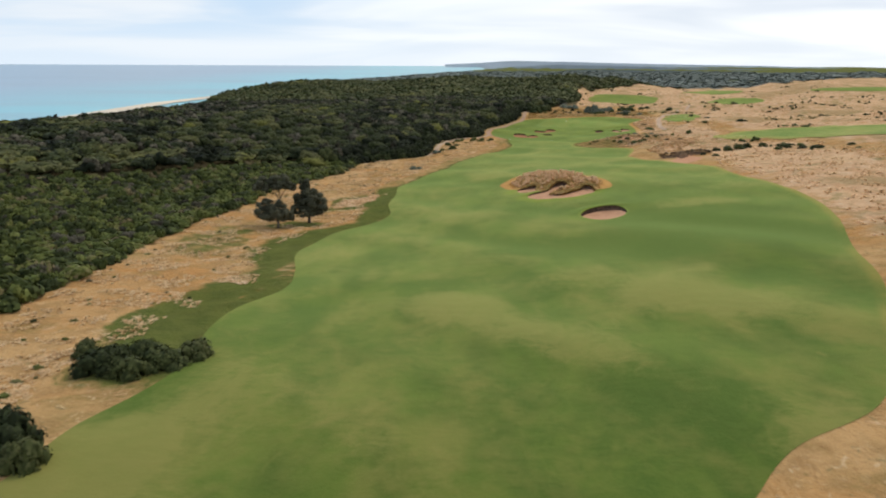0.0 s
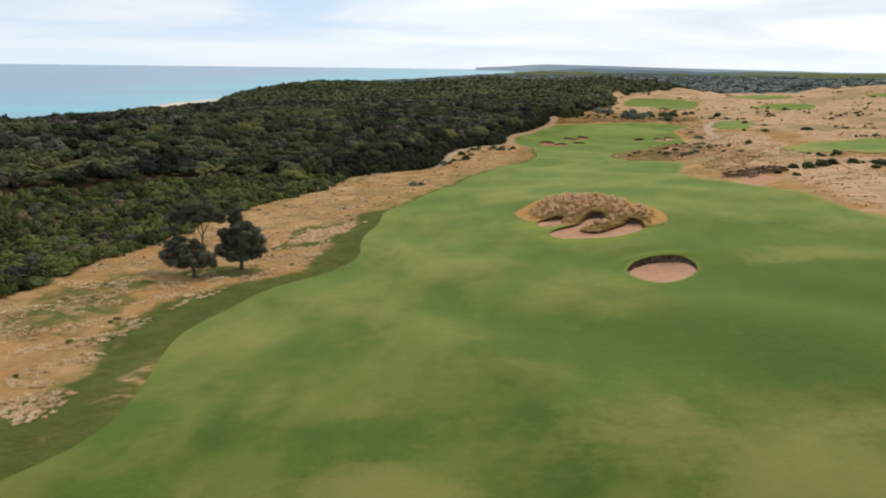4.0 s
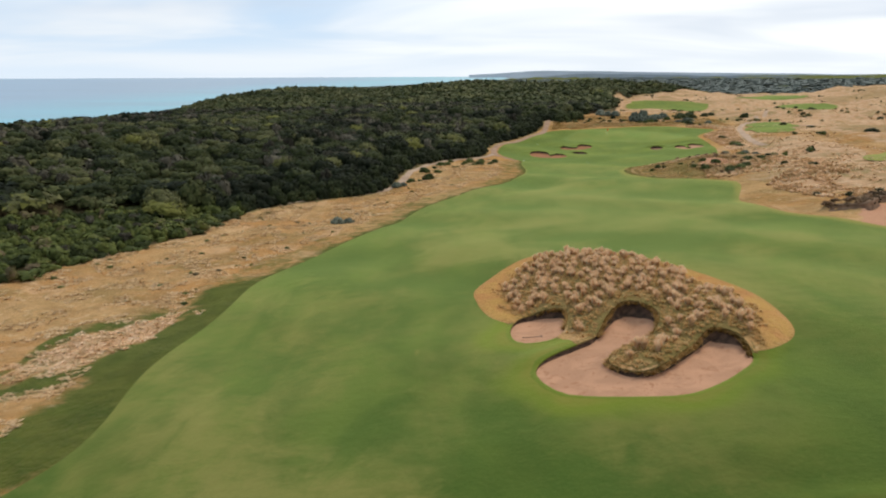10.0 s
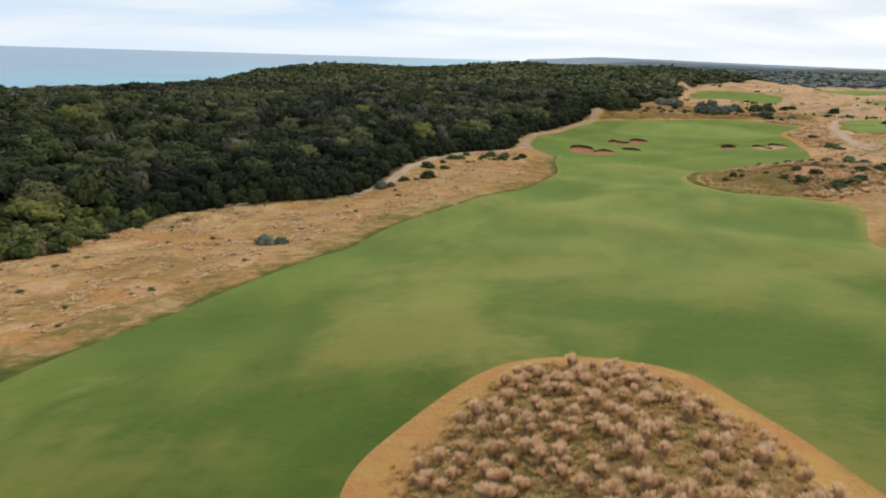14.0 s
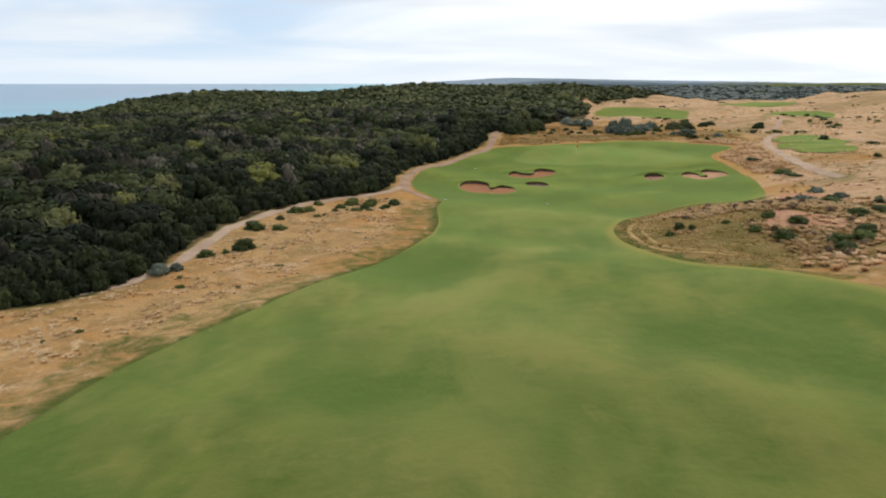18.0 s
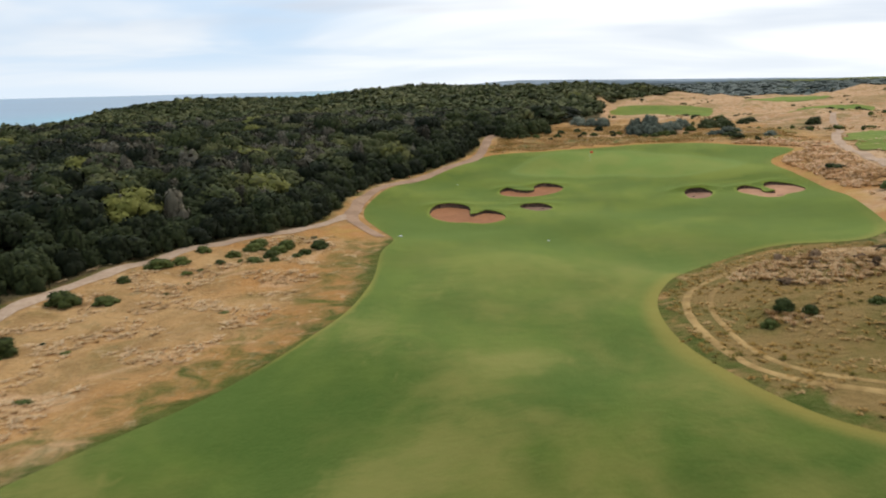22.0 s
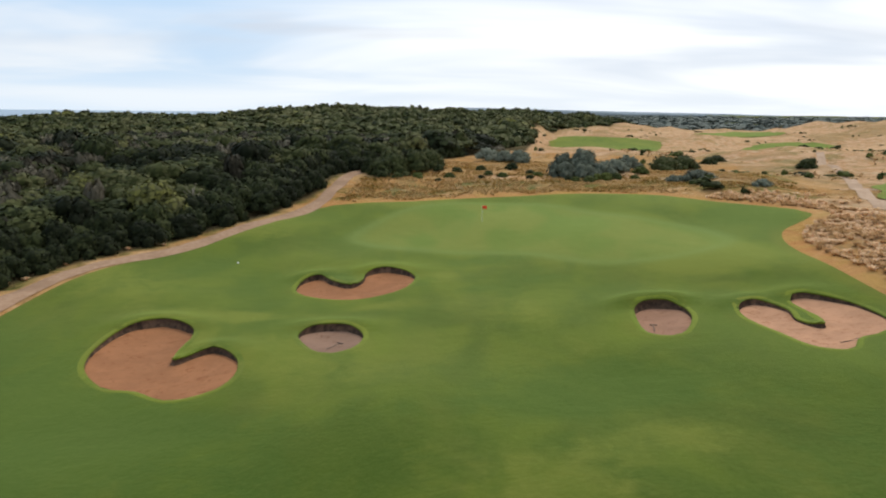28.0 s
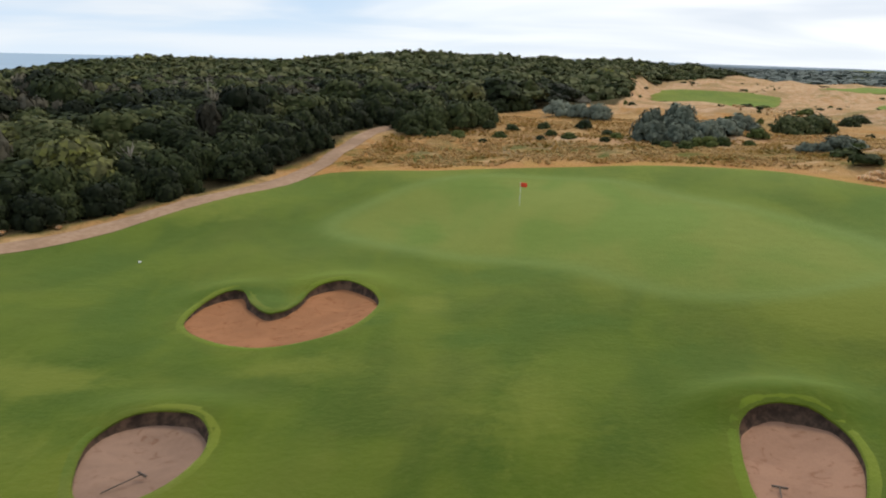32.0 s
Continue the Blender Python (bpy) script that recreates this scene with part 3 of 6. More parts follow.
BUNKER_LINES = [
    curve([(30.9, 158.2), (32.8, 161.6), (36.2, 163.0), (39.4, 161.2), (39.9, 156.6), (38.7, 153.0), (36.0, 150.3), (33.1, 149.4), (31.2, 152.4), (30.6, 155.8)], 0.5),
    curve([(22.0, 197.6), (23.0, 200.7), (25.3, 201.4), (27.4, 200.1), (27.1, 196.9), (25.6, 193.7), (23.5, 192.9), (22.2, 194.0)], 0.5),
    curve([(23.2, 186.0), (24.1, 187.9), (27.0, 190.6), (28.7, 192.4), (30.6, 196.5), (32.4, 198.8), (34.5, 197.5), (35.0, 195.4), (33.9, 192.2), (32.2, 189.8), (28.9, 186.1),
           (29.7, 183.3), (31.3, 182.9), (33.3, 184.5), (36.2, 188.2), (37.7, 189.4), (39.4, 187.6), (39.4, 185.0), (38.3, 183.2), (35.8, 180.7), (32.9, 179.0), (29.5, 179.4),
           (25.9, 180.5), (24.4, 181.7), (23.4, 184.0)], 0.5),
    curve([(43.6, 402.5), (42.7, 406.7), (43.4, 411.7), (46.1, 413.7), (48.9, 411.7), (49.6, 409.0), (49.4, 405.4), (49.8, 403.0), (51.9, 405.6), (54.2, 403.1), (54.7, 399.6),
           (53.8, 397.1), (51.3, 396.0), (48.5, 398.0), (46.2, 398.9)], 0.5),
    curve([(57.8, 408.4), (58.0, 410.9), (59.6, 412.1), (61.6, 412.0), (63.1, 410.2), (63.4, 407.6), (62.6, 405.0), (61.0, 403.7), (59.4, 404.6)], 0.5),
    curve([(56.0, 424.8), (56.0, 428.2), (57.0, 429.9), (58.2, 430.2), (59.6, 427.6), (61.4, 425.6), (62.5, 427.6), (62.9, 430.6), (65.0, 432.0), (67.4, 429.6), (68.0, 426.8),
           (66.6, 423.2), (63.4, 421.1), (60.6, 421.1), (57.6, 422.7)], 0.5),
    curve([(84.8, 406.8), (85.8, 410.4), (87.9, 411.6), (89.8, 410.2), (89.6, 406.8), (88.0, 403.2), (86.4, 401.4), (84.8, 402.0), (84.4, 403.6)], 0.5),
    curve([(93.0, 405.0), (94.0, 408.4), (96.0, 409.0), (97.0, 406.2), (96.3, 403.2), (96.9, 400.6), (98.0, 403.6), (98.2, 408.2), (100.0, 409.2), (102.0, 405.2), (101.6, 399.8),
           (99.4, 397.4), (97.4, 396.6), (95.4, 394.0), (93.7, 395.5), (93.3, 400.0)], 0.5),
]
for k, by in ((0, 0.6), (3, 0.4), (4, 0.3), (5, 0.3), (7, -0.7)):
    line = BUNKER_LINES[k]
    c = line[:, 1].mean()
    line[:, 1] -= by * np.clip((c - line[:, 1]) / (c - line[:, 1].min()), 0, 1)
BUNKER_LINES[6] = BUNKER_LINES[6].mean(0) + (BUNKER_LINES[6] - BUNKER_LINES[6].mean(0)) * 0.94
BUNKER_LINES[4] = BUNKER_LINES[4].mean(0) + (BUNKER_LINES[4] - BUNKER_LINES[4].mean(0)) * 0.93
# depth of sand under the far lip, and under the near lip
BUNKER_DEPTHS = ((1.0, 0.08), (0.35, 0.05), (0.45, 0.05), (0.7, 0.08), (0.6, 0.1), (0.6, 0.08), (0.62, 0.1), (0.45, 0.08))
CART_PATH = curve([(-34, 302), (-20, 308.5), (-9, 316), (-2, 321.5), (1.6, 328), (2.6, 340), (3.8, 352), (6.4, 362), (10.8, 372), (16.4, 382), (23.4, 391), (28.2, 398.5),
                   (30.2, 407), (30.4, 418), (33.6, 430.5), (40.2, 440.8), (47.2, 453), (53.4, 465), (56.4, 479), (58.4, 492), (63, 506), (76, 528)], 1.5, False)
PATH_SPUR = curve([(29.6, 408), (30.8, 400), (33.0, 393), (36.2, 385.6)], 1.0, False)
SCARP_LINE = curve([(71.6, 246.0), (74.5, 247.4), (78, 246.4), (81, 248.4), (84, 252.6), (88, 254.0), (93, 253.0)], 0.6, False)
FAR_PATH = curve([(111, 370), (113, 387), (119.3, 412), (125, 433), (131, 449), (139, 466), (148, 482), (154, 494), (160, 512), (170, 530), (180, 550)], 1.5, False)
FAR_SPUR = curve([(133, 461), (150, 462), (175, 450), (205, 446)], 1.5, False)


# patches of thin dry turf, and of dark turf, lush growth and painted hollow shade: centre and half widths
DRY_LAY = ((3, 94, 9, 12), (38, 107, 6, 5), (54, 155, 16, 5), (36, 90, 9, 9), (-22, 56, 7, 11), (39, 309, 7, 8), (25, 259, 13, 5), (16, 233, 5, 4), (53, 256, 10, 6), (42, 316, 5, 6),
           (50, 331, 5, 4), (53, 415.6, 5, 2), (80, 386, 5, 4), (64, 417.6, 4, 2), (100, 427, 5, 5), (95, 421, 6, 4), (81, 442, 9, 6), (71, 427.4, 1.6, 2))
LUSH_SHADE_LAY = ((46, 140, 16, 20), (34, 130, 9, 15), (46, 388, 10, 8), (63, 391, 8, 5), (52, 120, 12, 10), (-2, 107, 6, 4), (15, 127, 9, 4), (-18, 111, 5, 8), (12, 256, 8, 10), (36, 243, 7, 3), (47, 233, 9, 7), (5, 221, 5, 6), (56, 316, 7, 9), (29, 281, 8, 6), (50, 322, 5, 3), (76, 392, 10, 5),
            (79, 433, 7, 2.5), (112, 446, 6, 6), (68, 424.6, 2.4, 2), (74, 421, 4, 2), (80, 423.6, 4, 2), (72, 460, 8, 2), (60, 428, 2, 3))


def mound(x, y):
    """Mounds that stand on the open land."""
    x, y = np.asarray(x, float), np.asarray(y, float)
    r = ((x - 32.4) / 9.6) ** 2 + ((y - 210 + 0.28 * (x - 32.4)) / 19.5) ** 2
    z = 1.7 * np.clip(1 - r, 0, 1) ** 0.8
    r = ((x - 39) / 6.0) ** 2 + ((y - 194) / 9.0) ** 2
    z = np.maximum(z, 1.4 * np.clip(1 - r, 0, 1) ** 0.8)
    r = ((x - 32.2) / 4.6) ** 2 + ((y - 187) / 5.0) ** 2
    z = np.maximum(z, 0.7 * np.clip(1 - r, 0, 1) ** 0.8)
    z = z + 2.9 * np.exp(-(((x - 84) / 13) ** 2 + ((y - 335) / 14) ** 2))
    z = z + 1.6 * np.exp(-(((x - 92) / 14) ** 2 + ((y - 300) / 13) ** 2)) + 1.2 * np.exp(-(((x - 124) / 15) ** 2 + ((y - 378) / 22) ** 2)) - 0.4 * np.exp(-(((x - 102) / 10) ** 2 + ((y - 403) / 12) ** 2))
    v = y - np.interp(x, SCARP_LINE[:, 0], SCARP_LINE[:, 1])
    return z + 1.3 * ease(v, -0.2, 0.9) * np.exp(-(np.maximum(v, 0) / 9) ** 2) * ease(x, 71.5, 74.0) * ease(x, 94, 88)


def swale(x, y):
    """Slight rolls of the mown turf."""
    x, y = np.asarray(x, float), np.asarray(y, float)
    broad = 0.30 * np.sin(x / 8.5 + 0.9 * np.sin(y / 21)) * np.sin(y / 12.3 + 0.5) + 0.22 * np.sin(x / 5.1 + y / 6.7)
    return broad + 0.20 * ease(bunkers_off(x, y), 3.0, 9.0) * np.sin(x / 4.3 + 1.3 * np.sin(y / 11.0)) * np.sin(y / 5.3 + 1.1 * np.sin(x / 9.0) + 2.0)


def bunkers_off(x, y):
    d = np.full(np.shape(x), 40.0)
    for line in BUNKER_LINES:
        d = np.minimum(d, outside(line, x, y, 12.0))
    return d


def bare(x, y):
    return land(x, y) + swale(x, y) * 0.8


def turf(x, y):
    """The height of mown turf, with a low shoulder round each bunker."""
    b = bunkers_off(x, y)
    beyond = ease(b - bunkers_off(x, np.asarray(y) - 0.8), 0.0, 0.7)
    bank = 0.4 * np.exp(-((np.maximum(outside(BUNKER_LINES[6], x, y, 12.0), 0) - 1.7) / 1.6) ** 2)
    return bare(x, y) + mound(x, y) + beyond * (0.36 * np.exp(-((np.maximum(b, 0) - 0.8) / 1.5) ** 2) + bank)


def hummocks(x, y):
    out = np.empty(np.shape(x))
    for i, (a, b) in enumerate(zip(np.ravel(x), np.ravel(y))):
        out.flat[i] = noise.noise((a / 7.0, b / 7.0, 3.1)) * 0.55 + noise.noise((a / 2.6, b / 2.6, 7.7)) * 0.22
    return out


# ---- building meshes ----
def mesh_of(name, verts, faces, mat=None, smooth=False, attrs=None, normals=None):
    me = bpy.data.meshes.new(name)
    verts = np.asarray(verts, np.float32)
    if isinstance(faces, np.ndarray):
        k = faces.shape[1]
        me.vertices.add(len(verts))
        me.vertices.foreach_set("co", verts.ravel())
        me.loops.add(faces.size)
        me.loops.foreach_set("vertex_index", faces.ravel().astype(np.int32))
        me.polygons.add(len(faces))
        me.polygons.foreach_set("loop_start", np.arange(0, faces.size, k, dtype=np.int32))
        me.update(calc_edges=True)
    else:
        me.from_pydata(verts.tolist(), [], faces)
    if smooth:
        me.polygons.foreach_set("use_smooth", np.ones(len(me.polygons), bool))
    for key, val in (attrs or {}).items():
        a = me.attributes.new(key, "FLOAT", "POINT")
        a.data.foreach_set("value", np.asarray(val, np.float32))
    if mat:
        me.materials.append(mat)
    me.update()
    if normals is not None:
        me.polygons.foreach_set("use_smooth", np.ones(len(me.polygons), bool))
        a = me.attributes.new("custom_normal", "FLOAT_VECTOR", "POINT")
        a.data.foreach_set("vector", np.asarray(normals, np.float32).ravel())
        me.update()
    return me


def part(name, me, parent=None, label="", at=None):
    ob = new(name, me)
    if parent:
        ob.parent = parent
    if at is not None:
        ob.matrix_basis = at
    return tagged(ob, label)


def thing(name, label, category, group="", kind="", at=None):
    ob = new(name)
    ob.empty_display_size = 0.2
    if at is not None:
        ob.matrix_basis = at
    return tagged(ob, label, category, group, kind)


def sheet(xs, ys, level):
    """Grid squares where level(x, y) is negative, cut along its zero line. Returns x, y of the corners, and faces."""
    gx, gy = np.meshgrid(np.asarray(xs, float), np.asarray(ys, float))
    s = level(gx.ravel(), gy.ravel())
    nx, ny = len(xs), len(ys)
    px, py = list(gx.ravel()), list(gy.ravel())
    cuts, faces = {}, []

    def cut(a, b):
        key = (a, b) if a < b else (b, a)
        if key not in cuts:
            f = s[a] / (s[a] - s[b])
            cuts[key] = len(px)
            px.append(px[a] + (px[b] - px[a]) * f)
            py.append(py[a] + (py[b] - py[a]) * f)
        return cuts[key]

    neg = (s < 0).reshape(ny, nx)
    count = neg[:-1, :-1].astype(int) + neg[1:, :-1] + neg[:-1, 1:] + neg[1:, 1:]
    for j, i in np.argwhere(count > 0):
        a = j * nx + i
        loop = (a, a + 1, a + nx + 1, a + nx)
        if count[j, i] == 4:
            faces.append(loop)
            continue
        f = []
        for k in range(4):
            p, q = loop[k], loop[(k + 1) % 4]
            if s[p] < 0:
                f.append(p)
            if (s[p] < 0) != (s[q] < 0):
                f.append(cut(p, q))
        if len(f) > 2:
            faces.append(tuple(f))
    used = sorted({v for f in faces for v in f})
    index = {v: k for k, v in enumerate(used)}
    return np.array(px)[used], np.array(py)[used], [tuple(index[v] for v in f) for f in faces]


def spaced(a, b, step, lo, hi, grow=1.12):
    """Grid lines: even between a and b, then ever wider out to lo and hi."""
    mid = list(np.arange(a, b + 0.01, step))
    left, right, s = [], [], step
    v = a
    while v > lo:
        s *= grow
        v -= s
        left.append(max(v, lo))
    s, v = step, mid[-1]
    while v < hi:
        s *= grow
        v += s
        right.append(min(v, hi))
    return np.array(left[::-1] + mid + right)


# ---- the ground ----
GRID = {}


def build_ground():
    xs, ys = spaced(-66, 140, 1.4, -700, 4700, 1.06), spaced(20, 520, 1.4, -300, 4700, 1.06)
    gx, gy = np.meshgrid(xs, ys)
    x, y = gx.ravel(), gy.ravel()
    inner = (x > -80) & (x < 220) & (y > 0) & (y < 560)
    fair = np.where(inner, outside(FAIRWAY_LINE, x, y, 30.0), 30.0)
    z = land(x, y) + mound(x, y)
    rough_amp = ease(fair, -0.5, 6)
    z += np.where(inner, swale(x, y) * 0.8 * (1 - rough_amp), 0)
    h = np.zeros_like(x)
    pick = inner & (fair > -1)
    h[pick] = hummocks(x[pick], y[pick])
    z += h * rough_amp
    z += -0.6 * ease(fair, -1.0, -3.5) - 3.0 * ease(bunkers_off(x, y), 2.5, 0.5) * (fair < -1)
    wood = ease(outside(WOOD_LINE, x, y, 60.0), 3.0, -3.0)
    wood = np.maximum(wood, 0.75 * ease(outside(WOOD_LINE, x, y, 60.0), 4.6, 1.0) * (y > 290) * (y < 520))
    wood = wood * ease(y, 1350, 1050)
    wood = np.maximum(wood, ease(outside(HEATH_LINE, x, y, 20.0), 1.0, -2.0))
    semi = ease(off_line(curve([(-30, 70), (-31, 92), (-27, 110), (-26, 128), (-28, 143), (-22, 160), (-14, 172), (-12, 190), (-12, 215), (-11, 228)], 4, False), x, y) + 1.4 * np.sin(y / 9.0 + 1.0) + 1.0 * np.sin(y / 3.7), 8.0, 1.5)
    semi = np.where(fair < 12, semi, 0)
    semi = np.maximum(semi, (0.55 + 0.35 * ease(y, 125, 105)) * ease(fair, 4.2, 2.0) * ease(y, 60, 72) * ease(y, 238, 215) * (x < 10))
    gold = 0.8 * ease(np.hypot((x - 31) / 4.5, (y - 389) / 6), 1.3, 0.4)
    gold = np.maximum(gold, 0.8 * ease(fair, 4.0, 1.5) * ease(x, 92, 100) * ease(y, 372, 384))
    gold = np.maximum(gold, 0.9 * ease(np.hypot((x - 99) / 6, (y - 368) / 8), 1.2, 0.6))
    gold = np.maximum(gold, 0.6 * ease(np.hypot((x - 81) / 5, (y - 219) / 6), 1.2, 0.5))
    gold = np.maximum(gold, 0.9 * ease(fair, 3.6, 1.6) * ease(y, 462, 466))
    semi = np.maximum(semi, (0.42 * ease(fair, 8.0, 6.0) + 0.35 * ease(fair, 1.6, 0.4)) * ease(y, 215, 235) * ease(y, 392, 380) * (x < 50))
    semi = np.maximum(semi, 0.6 * ease(np.hypot((x + 43) / 9, (y - 152) / 24), 1.2, 0.5))
    semi = np.maximum(semi, 0.62 * ease(fair, 3.2, 1.0) * (x > 50) * (y > 300) * (y < 362))
    semi = np.maximum(semi, ease(outside(WOOD_LINE, x, y, 60.0), 10.0, -20.0) * ease(y, 1050, 1350))
    semi = np.maximum(semi, 0.5 * ease(off_line(curve([(60, 474), (85, 480), (112, 472), (124, 458)], 4, False), x, y), 9, 3))
    semi = np.maximum(semi, 0.5 * ease(np.hypot((x - 139 - 0.6 * (y - 492)) / 8, (y - 492) / 24), 1.2, 0.5))
    verge = outside(WOOD_LINE, x, y, 60.0)
    semi = np.maximum(semi, 0.55 * ease(verge, 5.0, 2.5) * (y > 285) * (y < 520))
    sandy = ease(off_line(curve([(88, 120), (96, 170), (100, 215), (112, 262), (102, 285), (104, 330), (110, 372)], 6, False), x, y), 34, 6)
    sandy = np.maximum(sandy, ease(off_line(curve([(80, 482), (100, 490), (125, 470)], 5, False), x, y), 14, 3) * 0.62)
    sandy = np.maximum(sandy, 0.8 * ease(off_line(curve([(112, 402), (120, 425), (124, 446)], 4, False), x, y), 11, 3))
    sandy = np.maximum(sandy, 0.72 * np.maximum(ease(x, 125, 150), ease(y, 510, 570)))
    semi = np.maximum(semi, 0.85 * ease(np.hypot((x + 20 - 0.4 * (y - 205)) / 8.5, (y - 203) / 17), 1.25, 0.75) * (fair < 16))
    semi = np.maximum(semi, 0.8 * ease(np.hypot((x + 30) / 8, (y - 171) / 4.5), 1.3, 0.6))
    pale = ease(np.hypot((x + 20 - 0.4 * (y - 205)) / 4.4, (y - 205) / 11) + 0.2 * np.sin(x * 1.7 + np.sin(y)), 1.15, 0.7)
    semi, sandy = semi * (1 - pale), np.maximum(sandy, pale)
    bare_sand = np.maximum(ease(np.hypot((x - 82 - 0.5 * (327 - y)) / 4.6, (y - 327) / 5.0) + 0.2 * np.sin(x * 1.3) * np.sin(y * 0.9), 1.2, 0.6), ease(np.hypot((x - 97) / 6, (y - 355) / 8), 1.2, 0.5))
    semi = np.maximum(semi, 0.85 * ease(np.hypot((x + 20 - 0.4 * (y - 205)) / 8.5, (y - 203) / 17), 1.25, 0.75) * (fair < 16))
    semi = np.maximum(semi, 0.8 * ease(np.hypot((x + 30) / 8, (y - 171) / 4.5), 1.3, 0.6))
    pale = ease(np.hypot((x + 20 - 0.4 * (y - 205)) / 4.4, (y - 205) / 11) + 0.2 * np.sin(x * 1.7 + np.sin(y)), 1.15, 0.7)
    semi, sandy = semi * (1 - pale), np.maximum(sandy, pale)
    bare_sand = np.maximum(bare_sand, ease(np.hypot((x - 79 - 0.35 * (y - 240)) / 5, (y - 239) / 13) + 0.15 * np.sin(x) * np.sin(y * 0.7), 1.15, 0.75) * ease(y - np.interp(x, SCARP_LINE[:, 0], SCARP_LINE[:, 1]), 0.6, -0.4))
    brown = ease(outside(HILLOCK_LINE, x, y, 20.0), 1.0, -3.0)
    brown = np.maximum(brown, 0.25 * ease(off_line(curve([(58, 478), (85, 483), (118, 470), (128, 455)], 4, False), x, y), 12, 3))
    GRID.update(xs=xs, ys=ys, z=z.reshape(len(ys), len(xs)))
    quads = np.arange(len(xs) * len(ys)).reshape(len(ys), len(xs))
    faces = np.stack([quads[:-1, :-1], quads[:-1, 1:], quads[1:, 1:], quads[1:, :-1]], -1).reshape(-1, 4)
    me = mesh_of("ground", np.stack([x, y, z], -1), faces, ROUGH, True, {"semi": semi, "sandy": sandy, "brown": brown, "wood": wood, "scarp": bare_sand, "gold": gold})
    tagged(new("ground", me), "straw-coloured dry rough grass over rolling coastal dunes", "ground", kind="structure")


def rough_height(x, y):
    """The height of the ground sheet itself."""
    xs, ys, z = GRID["xs"], GRID["ys"], GRID["z"]
    i = np.clip(np.searchsorted(xs, x) - 1, 0, len(xs) - 2)
    j = np.clip(np.searchsorted(ys, y) - 1, 0, len(ys) - 2)
    u, v = (x - xs[i]) / (xs[i + 1] - xs[i]), (y - ys[j]) / (ys[j + 1] - ys[j])
    return (z[j, i] * (1 - u) + z[j, i + 1] * u) * (1 - v) + (z[j + 1, i] * (1 - u) + z[j + 1, i + 1] * u) * v


def build_sheet(name, mat, label, category, xs, ys, level, lift, edge=0.0, line=None, height=turf):
    x, y, faces = sheet(xs, ys, level)
    attrs = {"rim": ease(bunkers_off(x, y) + 0.8 * np.sin(x * 0.7) * np.sin(y * 0.6 + 1), 5.0, -0.3), "collar": np.exp(-(outside(GREEN_LINE, x, y, 12.0) / 1.1) ** 2), "edge": ease(outside(line, x, y, 20.0), -edge * np.where(x > 45, 3.0, 1.0), 0.0) if edge else np.zeros_like(x),
             "green": ease(outside(GREEN_LINE, x, y, 12.0), 1.5, -2.5), "brown": ease(outside(ISLAND_LINE, x, y, 12.0) + 1.2 * np.maximum(ease(y, 198, 206), ease(x, 40, 43)), -1.0, -2.4) * 0.7,
             "gold": ease(outside(ISLAND_LINE, x, y, 12.0), 0.5, -0.5) * ease(outside(ISLAND_LINE, x, y, 12.0) + 1.2 * np.maximum(ease(y, 198, 206), ease(x, 40, 43)), -3.0, -1.4) * np.maximum(ease(y, 198, 202), ease(x, 39, 42)), "lush": ease(y, 204, 192) * 0.75, "wet": np.maximum(ease(y, 335, 392), 0.0), "worn": ease(np.hypot((x - 40) / 17, (y - 272) / 46), 1.2, 0.3), "dark_turf": np.maximum(ease(np.hypot((x - 48) / 24, (y - 142) / 56), 1.15, 0.35), 0.7 * ease(np.hypot((x - 96) / 14, (y - 388) / 22), 1.2, 0.4))}
    attrs["edge"] = attrs["edge"] * np.maximum(np.maximum(ease(y, 318, 345), ease(x, 42, 50)), 0.12)
    # dry crests and lush hollows, with relief shade put into the colour
    attrs["dry_pale_bias"] = 0.95 * np.clip(swale(x, y) / 0.5, -1, 1) + sum(1.2 * np.exp(-((x - a) / c) ** 2 - ((y - b) / d) ** 2) for a, b, c, d in DRY_LAY) - sum(1.2 * np.exp(-((x - a) / c) ** 2 - ((y - b) / d) ** 2) for a, b, c, d in LUSH_SHADE_LAY)
    me = mesh_of(name, np.stack([x, y, height(x, y) + lift], -1), faces, mat, True, attrs)
    return tagged(new(name, me), label, category, kind="structure")


build_ground()
build_sheet("fairway", FAIRWAY, "mown green fairway turf with dry tan patches", "fairway", np.arange(-32, 119, 1.0), np.arange(28, 474, 1.0),
            lambda x, y: np.maximum(np.maximum(outside(FAIRWAY_LINE, x, y), -bunkers_off(x, y)), np.maximum(-outside(ISLAND_LINE, x, y, 12.0), -outside(GREEN_LINE, x, y, 12.0))), 0.03, 0.9, FAIRWAY_LINE)
build_sheet("putting_green", FAIRWAY, "smooth pale green putting surface", "putting green", np.arange(58, 106, 1.0), np.arange(422, 469, 1.0),
            lambda x, y: outside(GREEN_LINE, x, y), 0.03, 0.0, GREEN_LINE)
for line, step in zip(FAR_TURF, (3.0, 3.0, 3.0, 4.0, 2.0, 5.0)):
    build_sheet("far_fairway", FARTURF, "distant green fairway among straw-coloured dunes", "fairway", np.arange(line[:, 0].min() - step, line[:, 0].max() + step, step),
                np.arange(line[:, 1].min() - step, line[:, 1].max() + step, step), lambda x, y: outside(line, x, y) + 2.0 * np.sin(x / 6.0 + 2 * np.sin(y / 9.0)) * np.sin(y / 5.0), 0.2, 2.0, line, height=rough_height)
